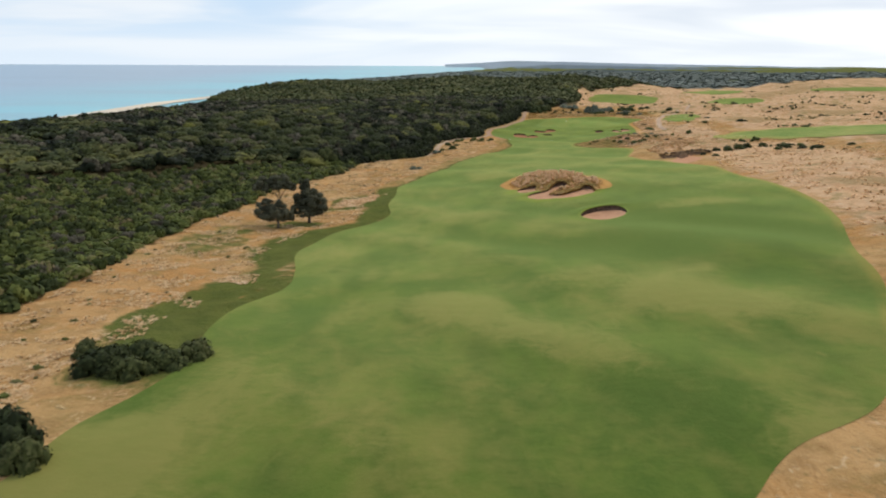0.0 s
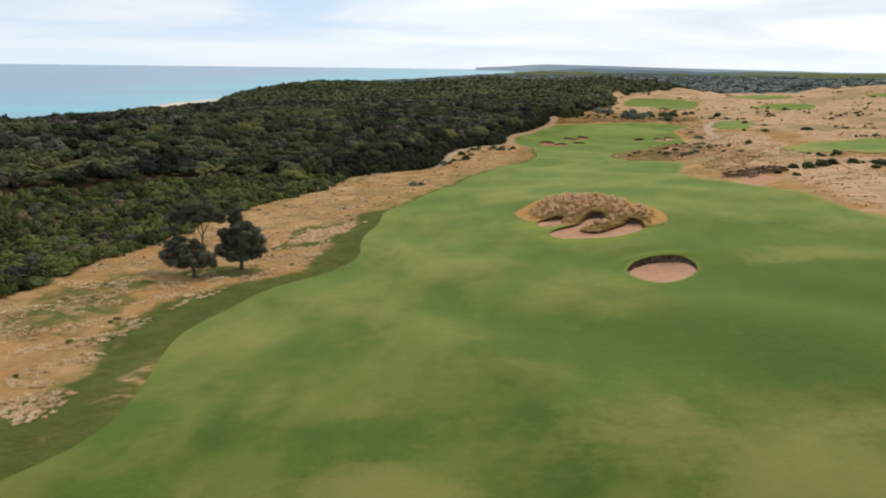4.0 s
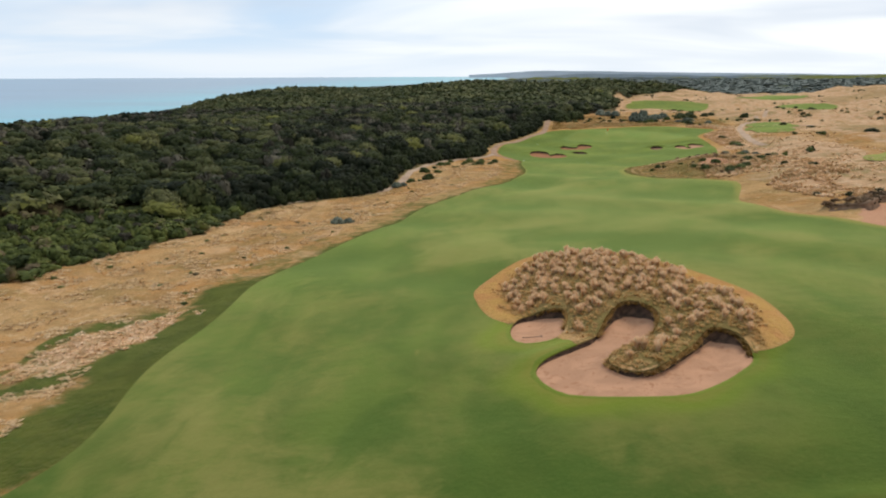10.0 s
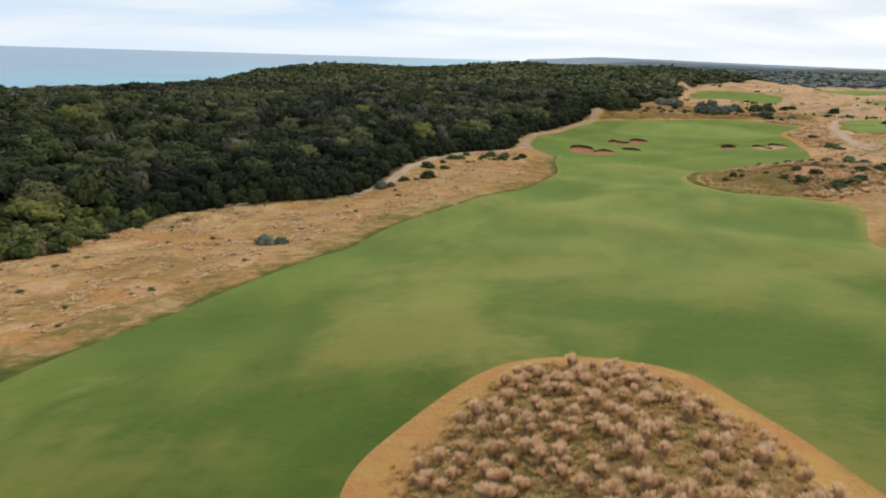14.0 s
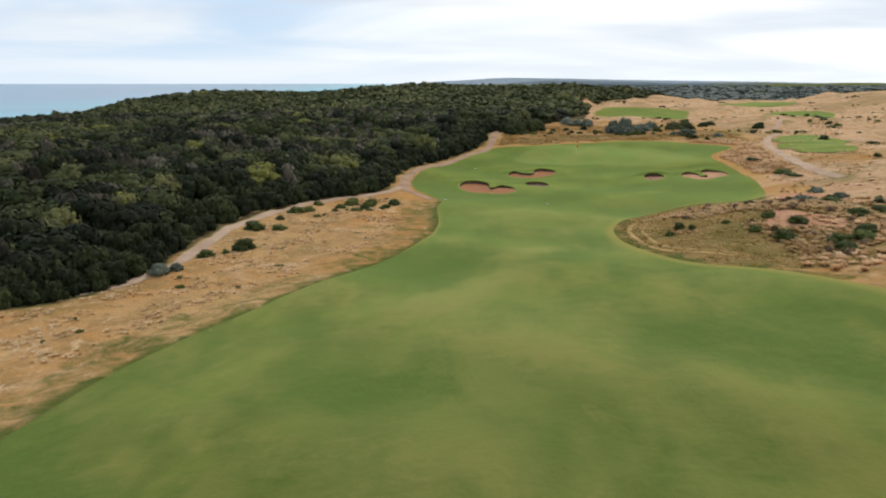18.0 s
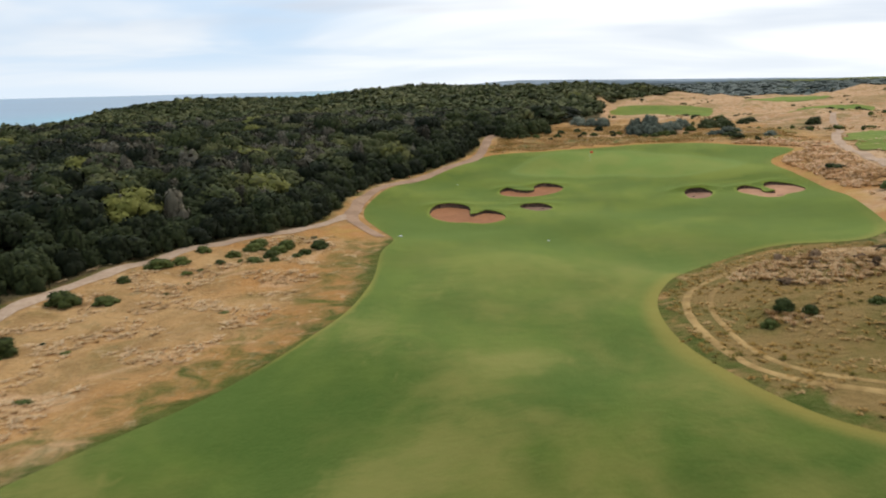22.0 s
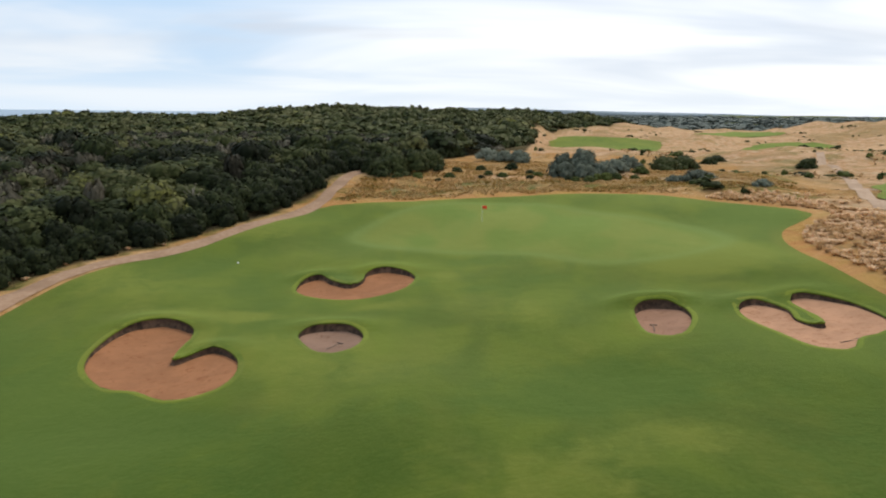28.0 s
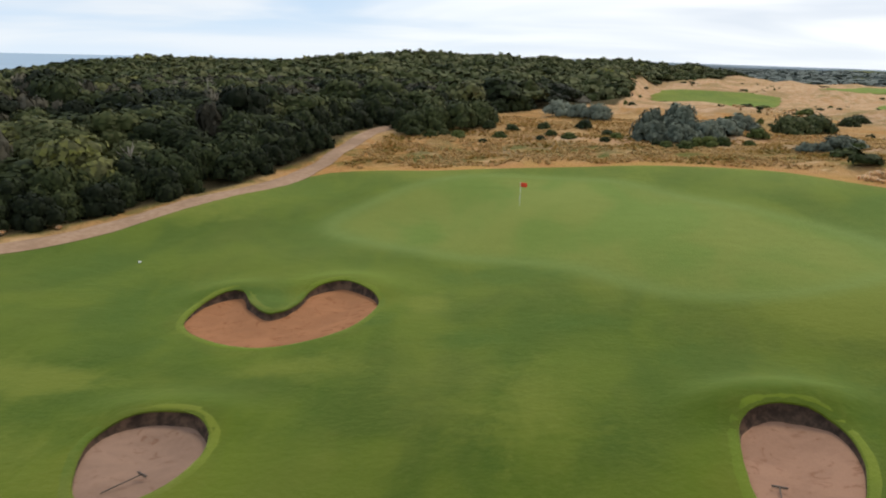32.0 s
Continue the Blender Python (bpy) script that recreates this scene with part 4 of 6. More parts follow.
build_sheet("island_rough", ROUGH, "dry straw-coloured mound in the middle of the fairway", "mound", np.arange(18, 48, 0.75), np.arange(182, 233, 0.75),
            lambda x, y: np.maximum(outside(ISLAND_LINE, x, y), -bunkers_off(x, y)), 0.04)


def ribbon(name, line, width, mat, label, category, lift, height, flare=0.0, taper=0.0):
    """A strip of ground along a line, with a slightly wandering edge."""
    d = np.gradient(line, axis=0)
    d /= np.linalg.norm(d, axis=1)[:, None]
    nrm = np.stack([-d[:, 1], d[:, 0]], -1)
    cols = np.linspace(-0.5, 0.5, 5)
    wob = np.array([1 + 0.14 * noise.noise((p[0] / 5, p[1] / 5, 0.0)) + 0.10 * noise.noise((p[0] / 1.7, p[1] / 1.7, 3.0)) for p in line])
    wob = wob + flare * np.exp(-((np.linalg.norm(line - line[0], axis=1) - 3.0) / 4.0) ** 2)
    wob = wob * (1 - taper * np.linspace(0, 1, len(line)) ** 9)
    pts = line[:, None] + nrm[:, None] * (cols[None, :, None] * width * wob[:, None, None])
    x, y = pts[..., 0].ravel(), pts[..., 1].ravel()
    z = height(x, y) + lift - np.tile(np.abs(cols) > 0.4, len(line)) * 0.04
    q = np.arange(len(line) * 5).reshape(-1, 5)
    faces = np.stack([q[:-1, :-1], q[1:, :-1], q[1:, 1:], q[:-1, 1:]], -1).reshape(-1, 4)
    ob = new(name, mesh_of(name, np.stack([x, y, z], -1), faces, mat, True))
    return tagged(ob, label, category, kind="structure")


fork = int(np.argmin(np.hypot(CART_PATH[:, 0] - 30.3, CART_PATH[:, 1] - 411)))
ribbon("sandy_track", CART_PATH[:fork + 1], 2.1, PALETRACK, "pale sandy vehicle track between scrub and dry rough", "path", 0.085, rough_height)
ribbon("cart_path", np.concatenate([CART_PATH[fork:][::-1], PATH_SPUR[3:]]), 2.4, PATH, "brown crushed-rock cart path ending at the fairway", "path", 0.10, rough_height, 0.0, 0.45)
ribbon("far_cart_path", FAR_PATH, 2.0, FARPATH, "pale cart path winding through the dunes", "path", 0.12, rough_height)
ribbon("far_cart_path", FAR_SPUR, 2.4, FARPATH, "pale branch of the dune cart path", "path", 0.12, rough_height)
for k in (0.0, 1.7):
    ribbon("worn_track", curve([(70 + k, 316), (64.2 + k, 322), (62.8 + k, 331), (64.6 + k, 341.5 - k * 0.5), (68.4 + k * 0.7, 347.4 - k), (75, 352.6 - k), (86, 354.6 - k)], 0.7, False), 0.62 - 0.08 * k, TRACK,
           "yellow worn mower track round the hillock", "track", 0.05, rough_height)


# ---- bunkers ----
SAND_LEVELS = []


def bunker(line, depths):
    deep, shallow = depths
    c = line.mean(0)
    y0, y1 = line[:, 1].min(), line[:, 1].max()
    root = thing("bunker", "sand bunker with a dark cut face and turf lip", "bunker", "fairway bunkers")

    def sand_z(x, y):
        f = ease(y, y0 - 0.5, y1 - 0.3)
        d = outside(line, x, y, 12.0)
        return bare(x, y) + np.minimum(mound(x, y), 0.0) + 0.4 * np.maximum(mound(x, y), 0.0) * ease(d, -3.0, 0.1) - (shallow + (deep - shallow) * f) + (0.06 + 0.30 * deep * f) * ease(d, -2.0, 0.1) - 0.10 * ease(d, -1.0, -3.0)

    x, y, faces = sheet(np.arange(line[:, 0].min() - 0.4, line[:, 0].max() + 0.5, 0.4), np.arange(y0 - 0.4, y1 + 0.5, 0.4), lambda x, y: outside(line, x, y, 12.0) + 0.05)
    part("sand", mesh_of("sand", np.stack([x, y, sand_z(x, y)], -1), faces, OCHRE if c[1] > 390 and c[0] < 57 or 420 < c[1] < 435 else GREYSAND if 57 < c[0] < 64 else BROWNSAND if 80 < c[0] < 92 else SAND, True), root, "raked sand")
    # face and lip follow the outline
    d = np.roll(line, -1, 0) - np.roll(line, 1, 0)
    d /= np.linalg.norm(d, axis=1)[:, None] + 1e-9
    area = 0.5 * np.sum(line[:, 0] * np.roll(line[:, 1], -1) - np.roll(line[:, 0], -1) * line[:, 1])
    out = np.stack([d[:, 1], -d[:, 0]], -1) * (1 if area > 0 else -1)
    rag = np.array([noise.noise((p[0] * 0.9, p[1] * 0.9, 5.0)) for p in line])
    rim = turf(line[:, 0], line[:, 1])
    foot = sand_z(line[:, 0], line[:, 1])
    tall = np.clip(rim - foot, 0.02, 2.0)[:, None]
    rag2 = rag[:, None]
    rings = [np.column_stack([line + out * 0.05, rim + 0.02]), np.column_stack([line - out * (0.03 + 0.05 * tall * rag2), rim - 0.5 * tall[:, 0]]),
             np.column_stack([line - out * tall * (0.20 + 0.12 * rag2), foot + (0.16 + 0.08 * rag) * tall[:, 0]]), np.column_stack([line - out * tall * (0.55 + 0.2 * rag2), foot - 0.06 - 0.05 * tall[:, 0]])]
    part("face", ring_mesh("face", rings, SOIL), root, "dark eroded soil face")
    rings = [np.column_stack([line - out * 0.03, rim - 0.07 - 0.04 * rag]), np.column_stack([line - out * (0.05 + 0.05 * rag[:, None]), rim + 0.015]),
             np.column_stack([line + out * 0.06, rim + 0.04 + 0.01 * rag]), np.column_stack([line + out * (0.34 + 0.12 * rag[:, None]), turf(*(line + out * (0.34 + 0.12 * rag[:, None])).T) + 0.04]),
             np.column_stack([line + out * 0.55, turf(*(line + out * 0.55).T) + 0.01])]
    rough_side = (outside(ISLAND_LINE, *(line + out * 0.35).T, 12.0) < 0.2) & (y1 < 240)
    if (~rough_side).any():
        part("turf_lip", ring_mesh("turf_lip", rings, FAIRWAY, {"rim": 0.55, "edge": 0.0}, ~rough_side), root, "yellowed grass lip")
    if rough_side.any():
        part("grass_overhang", ring_mesh("grass_overhang", rings, ROUGH, {"brown": 1.0, "lush": 0.7}, rough_side), root, "shaggy olive-brown grass overhang")
    SAND_LEVELS.append(sand_z)
    return root


def ring_mesh(name, rings, mat, attrs=None, where=None):
    k = len(rings[0])
    where = np.ones(k, bool) if where is None else where
    v = np.concatenate(rings)
    faces = []
    for r in range(len(rings) - 1):
        a = np.arange(k) + r * k
        b = np.roll(np.arange(k), -1) + r * k
        faces.append(np.stack([a, b, b + k, a + k], -1)[where])
    faces = np.concatenate(faces)
    used, index = np.unique(faces, return_inverse=True)
    return mesh_of(name, v[used], index.reshape(faces.shape), mat, True, {q: np.zeros(len(used)) + w for q, w in (attrs or {}).items()})


for line, depths in zip(BUNKER_LINES, BUNKER_DEPTHS):
    bunker(line, depths)


# the eroded bank behind the blow-out in the dunes
def eroded_bank():
    line = SCARP_LINE[(SCARP_LINE[:, 0] > 73.0) & (SCARP_LINE[:, 0] < 90.5)]
    rag = np.array([noise.noise((p[0] * 0.8, p[1] * 0.8, 2.0)) for p in line])
    top, foot = rough_height(line[:, 0], line[:, 1] + 1.3) + 0.1, rough_height(line[:, 0], line[:, 1] - 1.0)
    shape = np.sin(np.linspace(0, math.pi, len(line))) ** 0.4
    tall = np.maximum(top - foot, 0.1) * shape
    rows = [(-0.9, foot - 0.1), (-0.35 + 0.3 * rag, foot + 0.3 * tall), (-0.1 + 0.25 * rag, foot + 0.75 * tall), (-0.25 + 0.2 * rag, foot + tall), (0.5, foot + tall + 0.03), (1.6, foot + tall - 0.15)]
    v = np.concatenate([np.column_stack([line[:, 0], line[:, 1] + dy, z]) for dy, z in rows])
    q = np.arange(len(v)).reshape(len(rows), -1)
    faces = np.stack([q[:-1, :-1], q[:-1, 1:], q[1:, 1:], q[1:, :-1]], -1).reshape(-1, 4)
    tagged(new("eroded_bank", mesh_of("eroded_bank", v, faces, SCARPSOIL, True)), "eroded brown soil bank above a sandy blow-out", "bank", kind="structure")


eroded_bank()


# ---- plants ----
def leaf_cloud(rng, n, lobes, size, under=-0.25):
    """Loose leaf tufts (triangles) over a crown of ellipsoid lobes (x, y, z, rx, ry, rz), with a lumpy core in each
    lobe, its tint darkened as inner shade.
    """
    lobes = np.array(lobes, float)
    area = lobes[:, 3] * lobes[:, 4] + lobes[:, 5] * lobes[:, 3]
    which = rng.choice(len(lobes), n, p=area / area.sum())
    d = rng.normal(size=(n, 3))
    d /= np.linalg.norm(d, axis=1)[:, None]
    d[:, 2] = np.where(d[:, 2] < under, -d[:, 2], d[:, 2])
    r = rng.uniform(0.82, 1.1, n)[:, None]
    L = lobes[which]
    c = L[:, :3] + d * L[:, 3:] * r
    t1 = np.cross(d, rng.normal(size=(n, 3)))
    t1 /= np.linalg.norm(t1, axis=1)[:, None]
    t2 = np.cross(d, t1) + d * rng.uniform(-0.45, 0.45, n)[:, None]
    s = size * rng.uniform(0.6, 1.35, n)[:, None]
    tri = np.stack([c + t1 * s * 0.9, c - t1 * s * 0.55 + t2 * s * 0.7, c - t1 * s * 0.4 - t2 * s * 0.7], 1).reshape(-1, 3)
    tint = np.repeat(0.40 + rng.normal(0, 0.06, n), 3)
    nrm = np.repeat(d + rng.normal(0, 0.2, d.shape) + np.array([0, 0, 0.15]), 3, 0)
    faces = np.arange(n * 3).reshape(-1, 3)
    corner = tri.reshape(-1, 3, 3)
    away = np.sum(np.cross(corner[:, 1] - corner[:, 0], corner[:, 2] - corner[:, 0]) * d, 1) < 0
    faces[away] = faces[away][:, ::-1]
    vs, fs, ts, ns = [tri], [faces], [tint], [nrm]
    base = n * 3
    for x, y, z, rx, ry, rz in lobes:
        a = np.linspace(0, 2 * np.pi, 7)[:-1]
        pts = []
        for h, w in ((-0.3, 0.85), (0.5, 0.82)):
            j = rng.uniform(0.8, 1.05, 6)
            pts.append(np.stack([x + np.cos(a) * rx * w * j * 0.9, y + np.sin(a) * ry * w * j * 0.9, np.full(6, z + h * rz * 0.9)], -1))
        pts = np.concatenate(pts + [np.array([[x, y, z + rz * 0.9]])])
        f = []
        for i in range(6):
            p, q = i, (i + 1) % 6
            f += [(p, q, q + 6), (p, q + 6, p + 6), (p + 6, q + 6, 12)]
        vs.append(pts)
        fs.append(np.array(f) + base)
        # core tint below the leaves': shade in the crown's gaps, as colour
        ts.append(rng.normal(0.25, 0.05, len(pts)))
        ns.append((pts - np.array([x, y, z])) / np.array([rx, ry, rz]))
        base += len(pts)
    ns = np.concatenate(ns)
    return np.concatenate(vs), np.concatenate(fs), np.concatenate(ts), ns / np.linalg.norm(ns, axis=1)[:, None]


def dome_lobes(rng, k, flat=0.85):
    """Lobes of one wind-shaped scrub crown of unit radius, standing on z = 0: a low skirt, and a rounded top."""
    out = [(0, 0, 0.40, 0.72, 0.72, 0.48)]
    for i in range(k):
        a = 2 * np.pi * (i + rng.uniform(0, 0.7)) / k
        low = i % 2 == 0
        r = rng.uniform(0.5, 0.68) if low else rng.uniform(0.2, 0.45)
        s = rng.uniform(0.38, 0.52)
        out.append((math.cos(a) * r, math.sin(a) * r, rng.uniform(0.16, 0.32) if low else rng.uniform(0.5, 0.68), s, s, s * flat))
    return out


def template(seed, leaves, lobes, size):
    rng = np.random.default_rng(seed)
    return leaf_cloud(rng, leaves, dome_lobes(rng, lobes), size)


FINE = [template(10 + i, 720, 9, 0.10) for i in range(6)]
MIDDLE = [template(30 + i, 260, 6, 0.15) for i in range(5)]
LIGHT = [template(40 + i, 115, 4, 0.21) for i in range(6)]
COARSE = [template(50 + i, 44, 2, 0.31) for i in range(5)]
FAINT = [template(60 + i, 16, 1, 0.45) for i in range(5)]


def scatter(seed, x0, x1, y0, y1, gap, keep):
    """Jittered places on a hex grid where keep(x, y) holds."""
    rng = np.random.default_rng(seed)
    xs, ys = np.arange(x0, x1, gap), np.arange(y0, y1, gap * 0.866)
    gx, gy = np.meshgrid(xs, ys)
    gx = gx + (np.arange(len(ys)) % 2)[:, None] * gap / 2
    x, y = gx.ravel() + rng.uniform(-0.42, 0.42, gx.size) * gap, gy.ravel() + rng.uniform(-0.42, 0.42, gx.size) * gap
    ok = keep(x, y)
    return x[ok], y[ok], rng


def stand(name, label, mat, shapes, x, y, rng, width, height, ground=None, tint_swing=0.2, sink=0.15, patch=30.0, roll=0.0, shift=0.0, swing=0.5, heave=0.0):
    """Many plants joined into one body of vegetation."""
    z = (ground or land)(x, y)
    vs, fs, ts, ns, base = [], [], [], [], 0
    for i in range(len(x)):
        v, f, t, nv = shapes[rng.integers(len(shapes))]
        a = rng.uniform(0, 2 * np.pi)
        w = rng.uniform(*width)
        h = rng.uniform(*height) * (1 + roll * noise.noise((x[i] / 17, y[i] / 17, 8.0)))
        ca, sa = math.cos(a), math.sin(a)
        q = np.empty_like(v)
        sx, sy = w * rng.uniform(0.85, 1.15), w * rng.uniform(0.85, 1.15)
        q[:, 0] = (v[:, 0] * ca - v[:, 1] * sa) * sx + x[i]
        q[:, 1] = (v[:, 0] * sa + v[:, 1] * ca) * sy + y[i]
        q[:, 2] = v[:, 2] * h + z[i] - sink + heave * noise.noise((x[i] / 31, y[i] / 31, 15.0))
        if nv is not None:
            m = np.stack([(nv[:, 0] * ca - nv[:, 1] * sa) / sx, (nv[:, 0] * sa + nv[:, 1] * ca) / sy, nv[:, 2] / h], -1)
            ns.append(m / np.linalg.norm(m, axis=1)[:, None])
        vs.append(q)
        fs.append(f + base)
        ts.append(t + rng.normal(0, tint_swing) + shift + swing * noise.noise((x[i] / patch, y[i] / patch, 2.0)))
        base += len(v)
    me = mesh_of(name, np.concatenate(vs), np.concatenate(fs), mat, False, {"tint": np.concatenate(ts)}, np.concatenate(ns) if ns else None)
    return tagged(new(name, me), label, "scrub", kind="stuff")


def in_wood(x, y, inset=0.0):
    return outside(WOOD_LINE, x, y, 60.0) < -inset


def in_view(x, y):
    return (x < 0.75 * (y + 60) + 20) & (x > -0.72 * (y + 40) - 30) & (x > -215)


# near wood, then ever coarser with distance
def near_path(x, y):
    return (x > -45) & (y > 285) & (y < 500)


# lowered tint: tree shade beside the path is put into the leaves
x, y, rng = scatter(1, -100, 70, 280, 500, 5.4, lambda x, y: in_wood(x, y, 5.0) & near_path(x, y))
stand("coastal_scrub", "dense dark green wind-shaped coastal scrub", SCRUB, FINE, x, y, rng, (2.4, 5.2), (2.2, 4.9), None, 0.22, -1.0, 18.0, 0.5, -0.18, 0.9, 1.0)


def thicket(x, y):
    return np.array([noise.noise((a / 20, b / 20, 21.0)) for a, b in zip(x, y)]) > np.where(y > 385, -0.02, 0.12)


x, y, rng = scatter(21, -100, 70, 280, 500, 4.6, lambda x, y: in_wood(x, y, 8.0) & near_path(x, y) & thicket(x, y))
stand("dead_scrub", "bare grey twiggy shrubs among the scrub", DEADWOOD, MIDDLE, x, y, rng, (1.6, 3.0), (3.0, 5.4), None, 0.25, -0.6, patch=12.0, heave=1.0)
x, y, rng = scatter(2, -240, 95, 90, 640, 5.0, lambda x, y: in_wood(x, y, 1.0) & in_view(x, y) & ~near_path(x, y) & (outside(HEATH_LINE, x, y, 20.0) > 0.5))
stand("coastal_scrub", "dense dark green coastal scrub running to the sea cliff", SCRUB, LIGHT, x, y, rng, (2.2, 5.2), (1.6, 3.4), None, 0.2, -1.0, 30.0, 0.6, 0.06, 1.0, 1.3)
x, y, rng = scatter(22, -180, 100, 180, 640, 5.5, lambda x, y: in_wood(x, y, 8.0) & in_view(x, y) & ~near_path(x, y) & thicket(x, y) & (outside(HEATH_LINE, x, y, 20.0) > 0.5))
stand("dead_scrub", "bare grey-brown thicket patches in the scrub", DEADWOOD, LIGHT, x, y, rng, (2.0, 3.6), (2.4, 4.2), None, 0.25, -0.6, patch=14.0, heave=1.3)
x, y, rng = scatter(3, -240, 330, 640, 1120, 6.2, lambda x, y: in_wood(x, y, 1.0) & (x > -235))
stand("distant_scrub", "dark scrub over the far hill", SCRUB, COARSE, x, y, rng, (3.8, 6.4), (2.6, 4.8), None, 0.1, roll=0.5, patch=40.0, shift=0.1, swing=0.3)
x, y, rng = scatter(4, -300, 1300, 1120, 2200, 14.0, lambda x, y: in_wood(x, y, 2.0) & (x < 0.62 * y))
stand("distant_woodland", "far woodland beyond the dunes, haze in its leaf colour", FARSCRUB, FAINT, x, y, rng, (10, 17), (2.2, 4.2), None, 0.06, 0.4, 90.0, swing=0.2)
x, y, rng = scatter(5, -135, -24, 60, 300, 2.3, lambda x, y: (outside(HEATH_LINE, x, y, 20.0) < 0.2) & (x > -0.62 * y - 30))
stand("low_heath", "low olive-green heath bushes beside the dry rough", HEATH, LIGHT, x, y, rng, (0.9, 2.5), (0.9, 2.4), None, 0.3, patch=11.0, roll=0.5, shift=0.02)


x, y, rng = scatter(6, -135, -24, 60, 300, 8.0, lambda x, y: (outside(HEATH_LINE, x, y, 20.0) < -1.0) & (x > -0.62 * y - 30))
stand("brown_heath", "brown twiggy shrubs among the low heath", DEADWOOD, MIDDLE, x, y, rng, (1.2, 2.2), (1.2, 2.3), None, 0.2, patch=9.0, shift=0.15)


def tube(points, radii, sides=7):
    """A tapering stem through a few points."""
    vs, fs = [], []
    for k, (p, r) in enumerate(zip(points, radii)):
        for i in range(sides):
            a = 2 * math.pi * i / sides
            vs.append((p[0] + r * math.cos(a), p[1] + r * math.sin(a), p[2]))
        if k:
            o = (k - 1) * sides
            fs += [(o + i, o + (i + 1) % sides, o + sides + (i + 1) % sides, o + sides + i) for i in range(sides)]
    fs.append(tuple((len(points) - 1) * sides + i for i in range(sides)))
    return vs, fs


def plant(name, label, category, shape, mat, width, height, stem=0.12, group="", tone=0.0):
    """One bush or small tree of unit shape: a short forked stem and a crown."""
    root = thing(name, label, category, group)
    v, f, t, nv = shape
    q = v * np.array([width, width, height])
    q[:, 2] -= 0.04 * height
    part("crown", mesh_of("crown", q, f, mat, True, {"tint": t + tone}, nv), root)
    sv, sf = tube([(0, 0, -0.4), (0.05, 0.02, 0.25 * height), (0.12 * width, 0.05, 0.6 * height)], [stem * 1.3, stem, stem * 0.5])
    part("trunk", mesh_of("trunk", sv, sf, BARK, True), root)
    return root


def put(src, x, y, scale, turn, sink=0.0, height=None, lift=None):
    z = float((height or rough_height)(np.array([x]), np.array([y]))[0]) - sink
    sx = scale if isinstance(scale, tuple) else (scale, scale, scale)
    ob = copy_thing(src, Matrix.Identity(4))
    ob.matrix_basis = Matrix.LocRotScale((x, y, z), Euler((0, 0, turn)), sx)
    return ob


def finish(src):
    """Drop the pattern plant once its copies stand."""
    for o in list(src.children_recursive) + [src]:
        bpy.data.objects.remove(o, do_unlink=True)


x, y, rng = scatter(23, -100, 70, 292, 520, 9.5, lambda x, y: in_wood(x, y, 8.0) & in_view(x, y))
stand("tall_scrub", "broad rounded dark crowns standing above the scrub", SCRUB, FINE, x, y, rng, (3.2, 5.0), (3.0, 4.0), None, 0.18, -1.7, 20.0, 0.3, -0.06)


# the wood's edge: single trees along the path
rng = np.random.default_rng(8)
# negative tone paints the wood edge's shade into these crowns
edge_kinds = [plant("scrub_tree", "rounded dark green coastal scrub tree at the wood's edge", "tree", s, SCRUB, 1.0, 1.0, 0.06, "trees along the wood edge", -0.2) for s in FINE]
edge = curve([tuple(p) for p in WOOD_LINE[(WOOD_LINE[:, 1] > 290) & (WOOD_LINE[:, 1] < 545) & (WOOD_LINE[:, 0] > -60)]][::1], 2.6, False)
for row, (inset, chance) in enumerate(((-0.5, 0.95), (2.8, 0.9))):
    for k in range(0, len(edge) - 1):
        if rng.random() > chance:
            continue
        d = edge[k + 1] - edge[k]
        d /= np.linalg.norm(d)
        p = edge[k] + np.array([-d[1], d[0]]) * (inset + rng.uniform(-0.8, 0.9))
        s = rng.uniform(2.2, 3.5) * (1.0 if row else 0.75)
        put(edge_kinds[rng.integers(6)], p[0], p[1], (s, s * rng.uniform(0.85, 1.15), rng.uniform(2.8, 4.3) * (1.1 if row else 0.8)), rng.uniform(0, 6.28), 0.2, land)
for s in edge_kinds:
    finish(s)

# loose bushes in the dry rough
olive = plant("bush", "low olive-green bush in dry grass", "bush", FINE[0], HEATH, 1.0, 1.0, 0.05, "bushes in the rough")
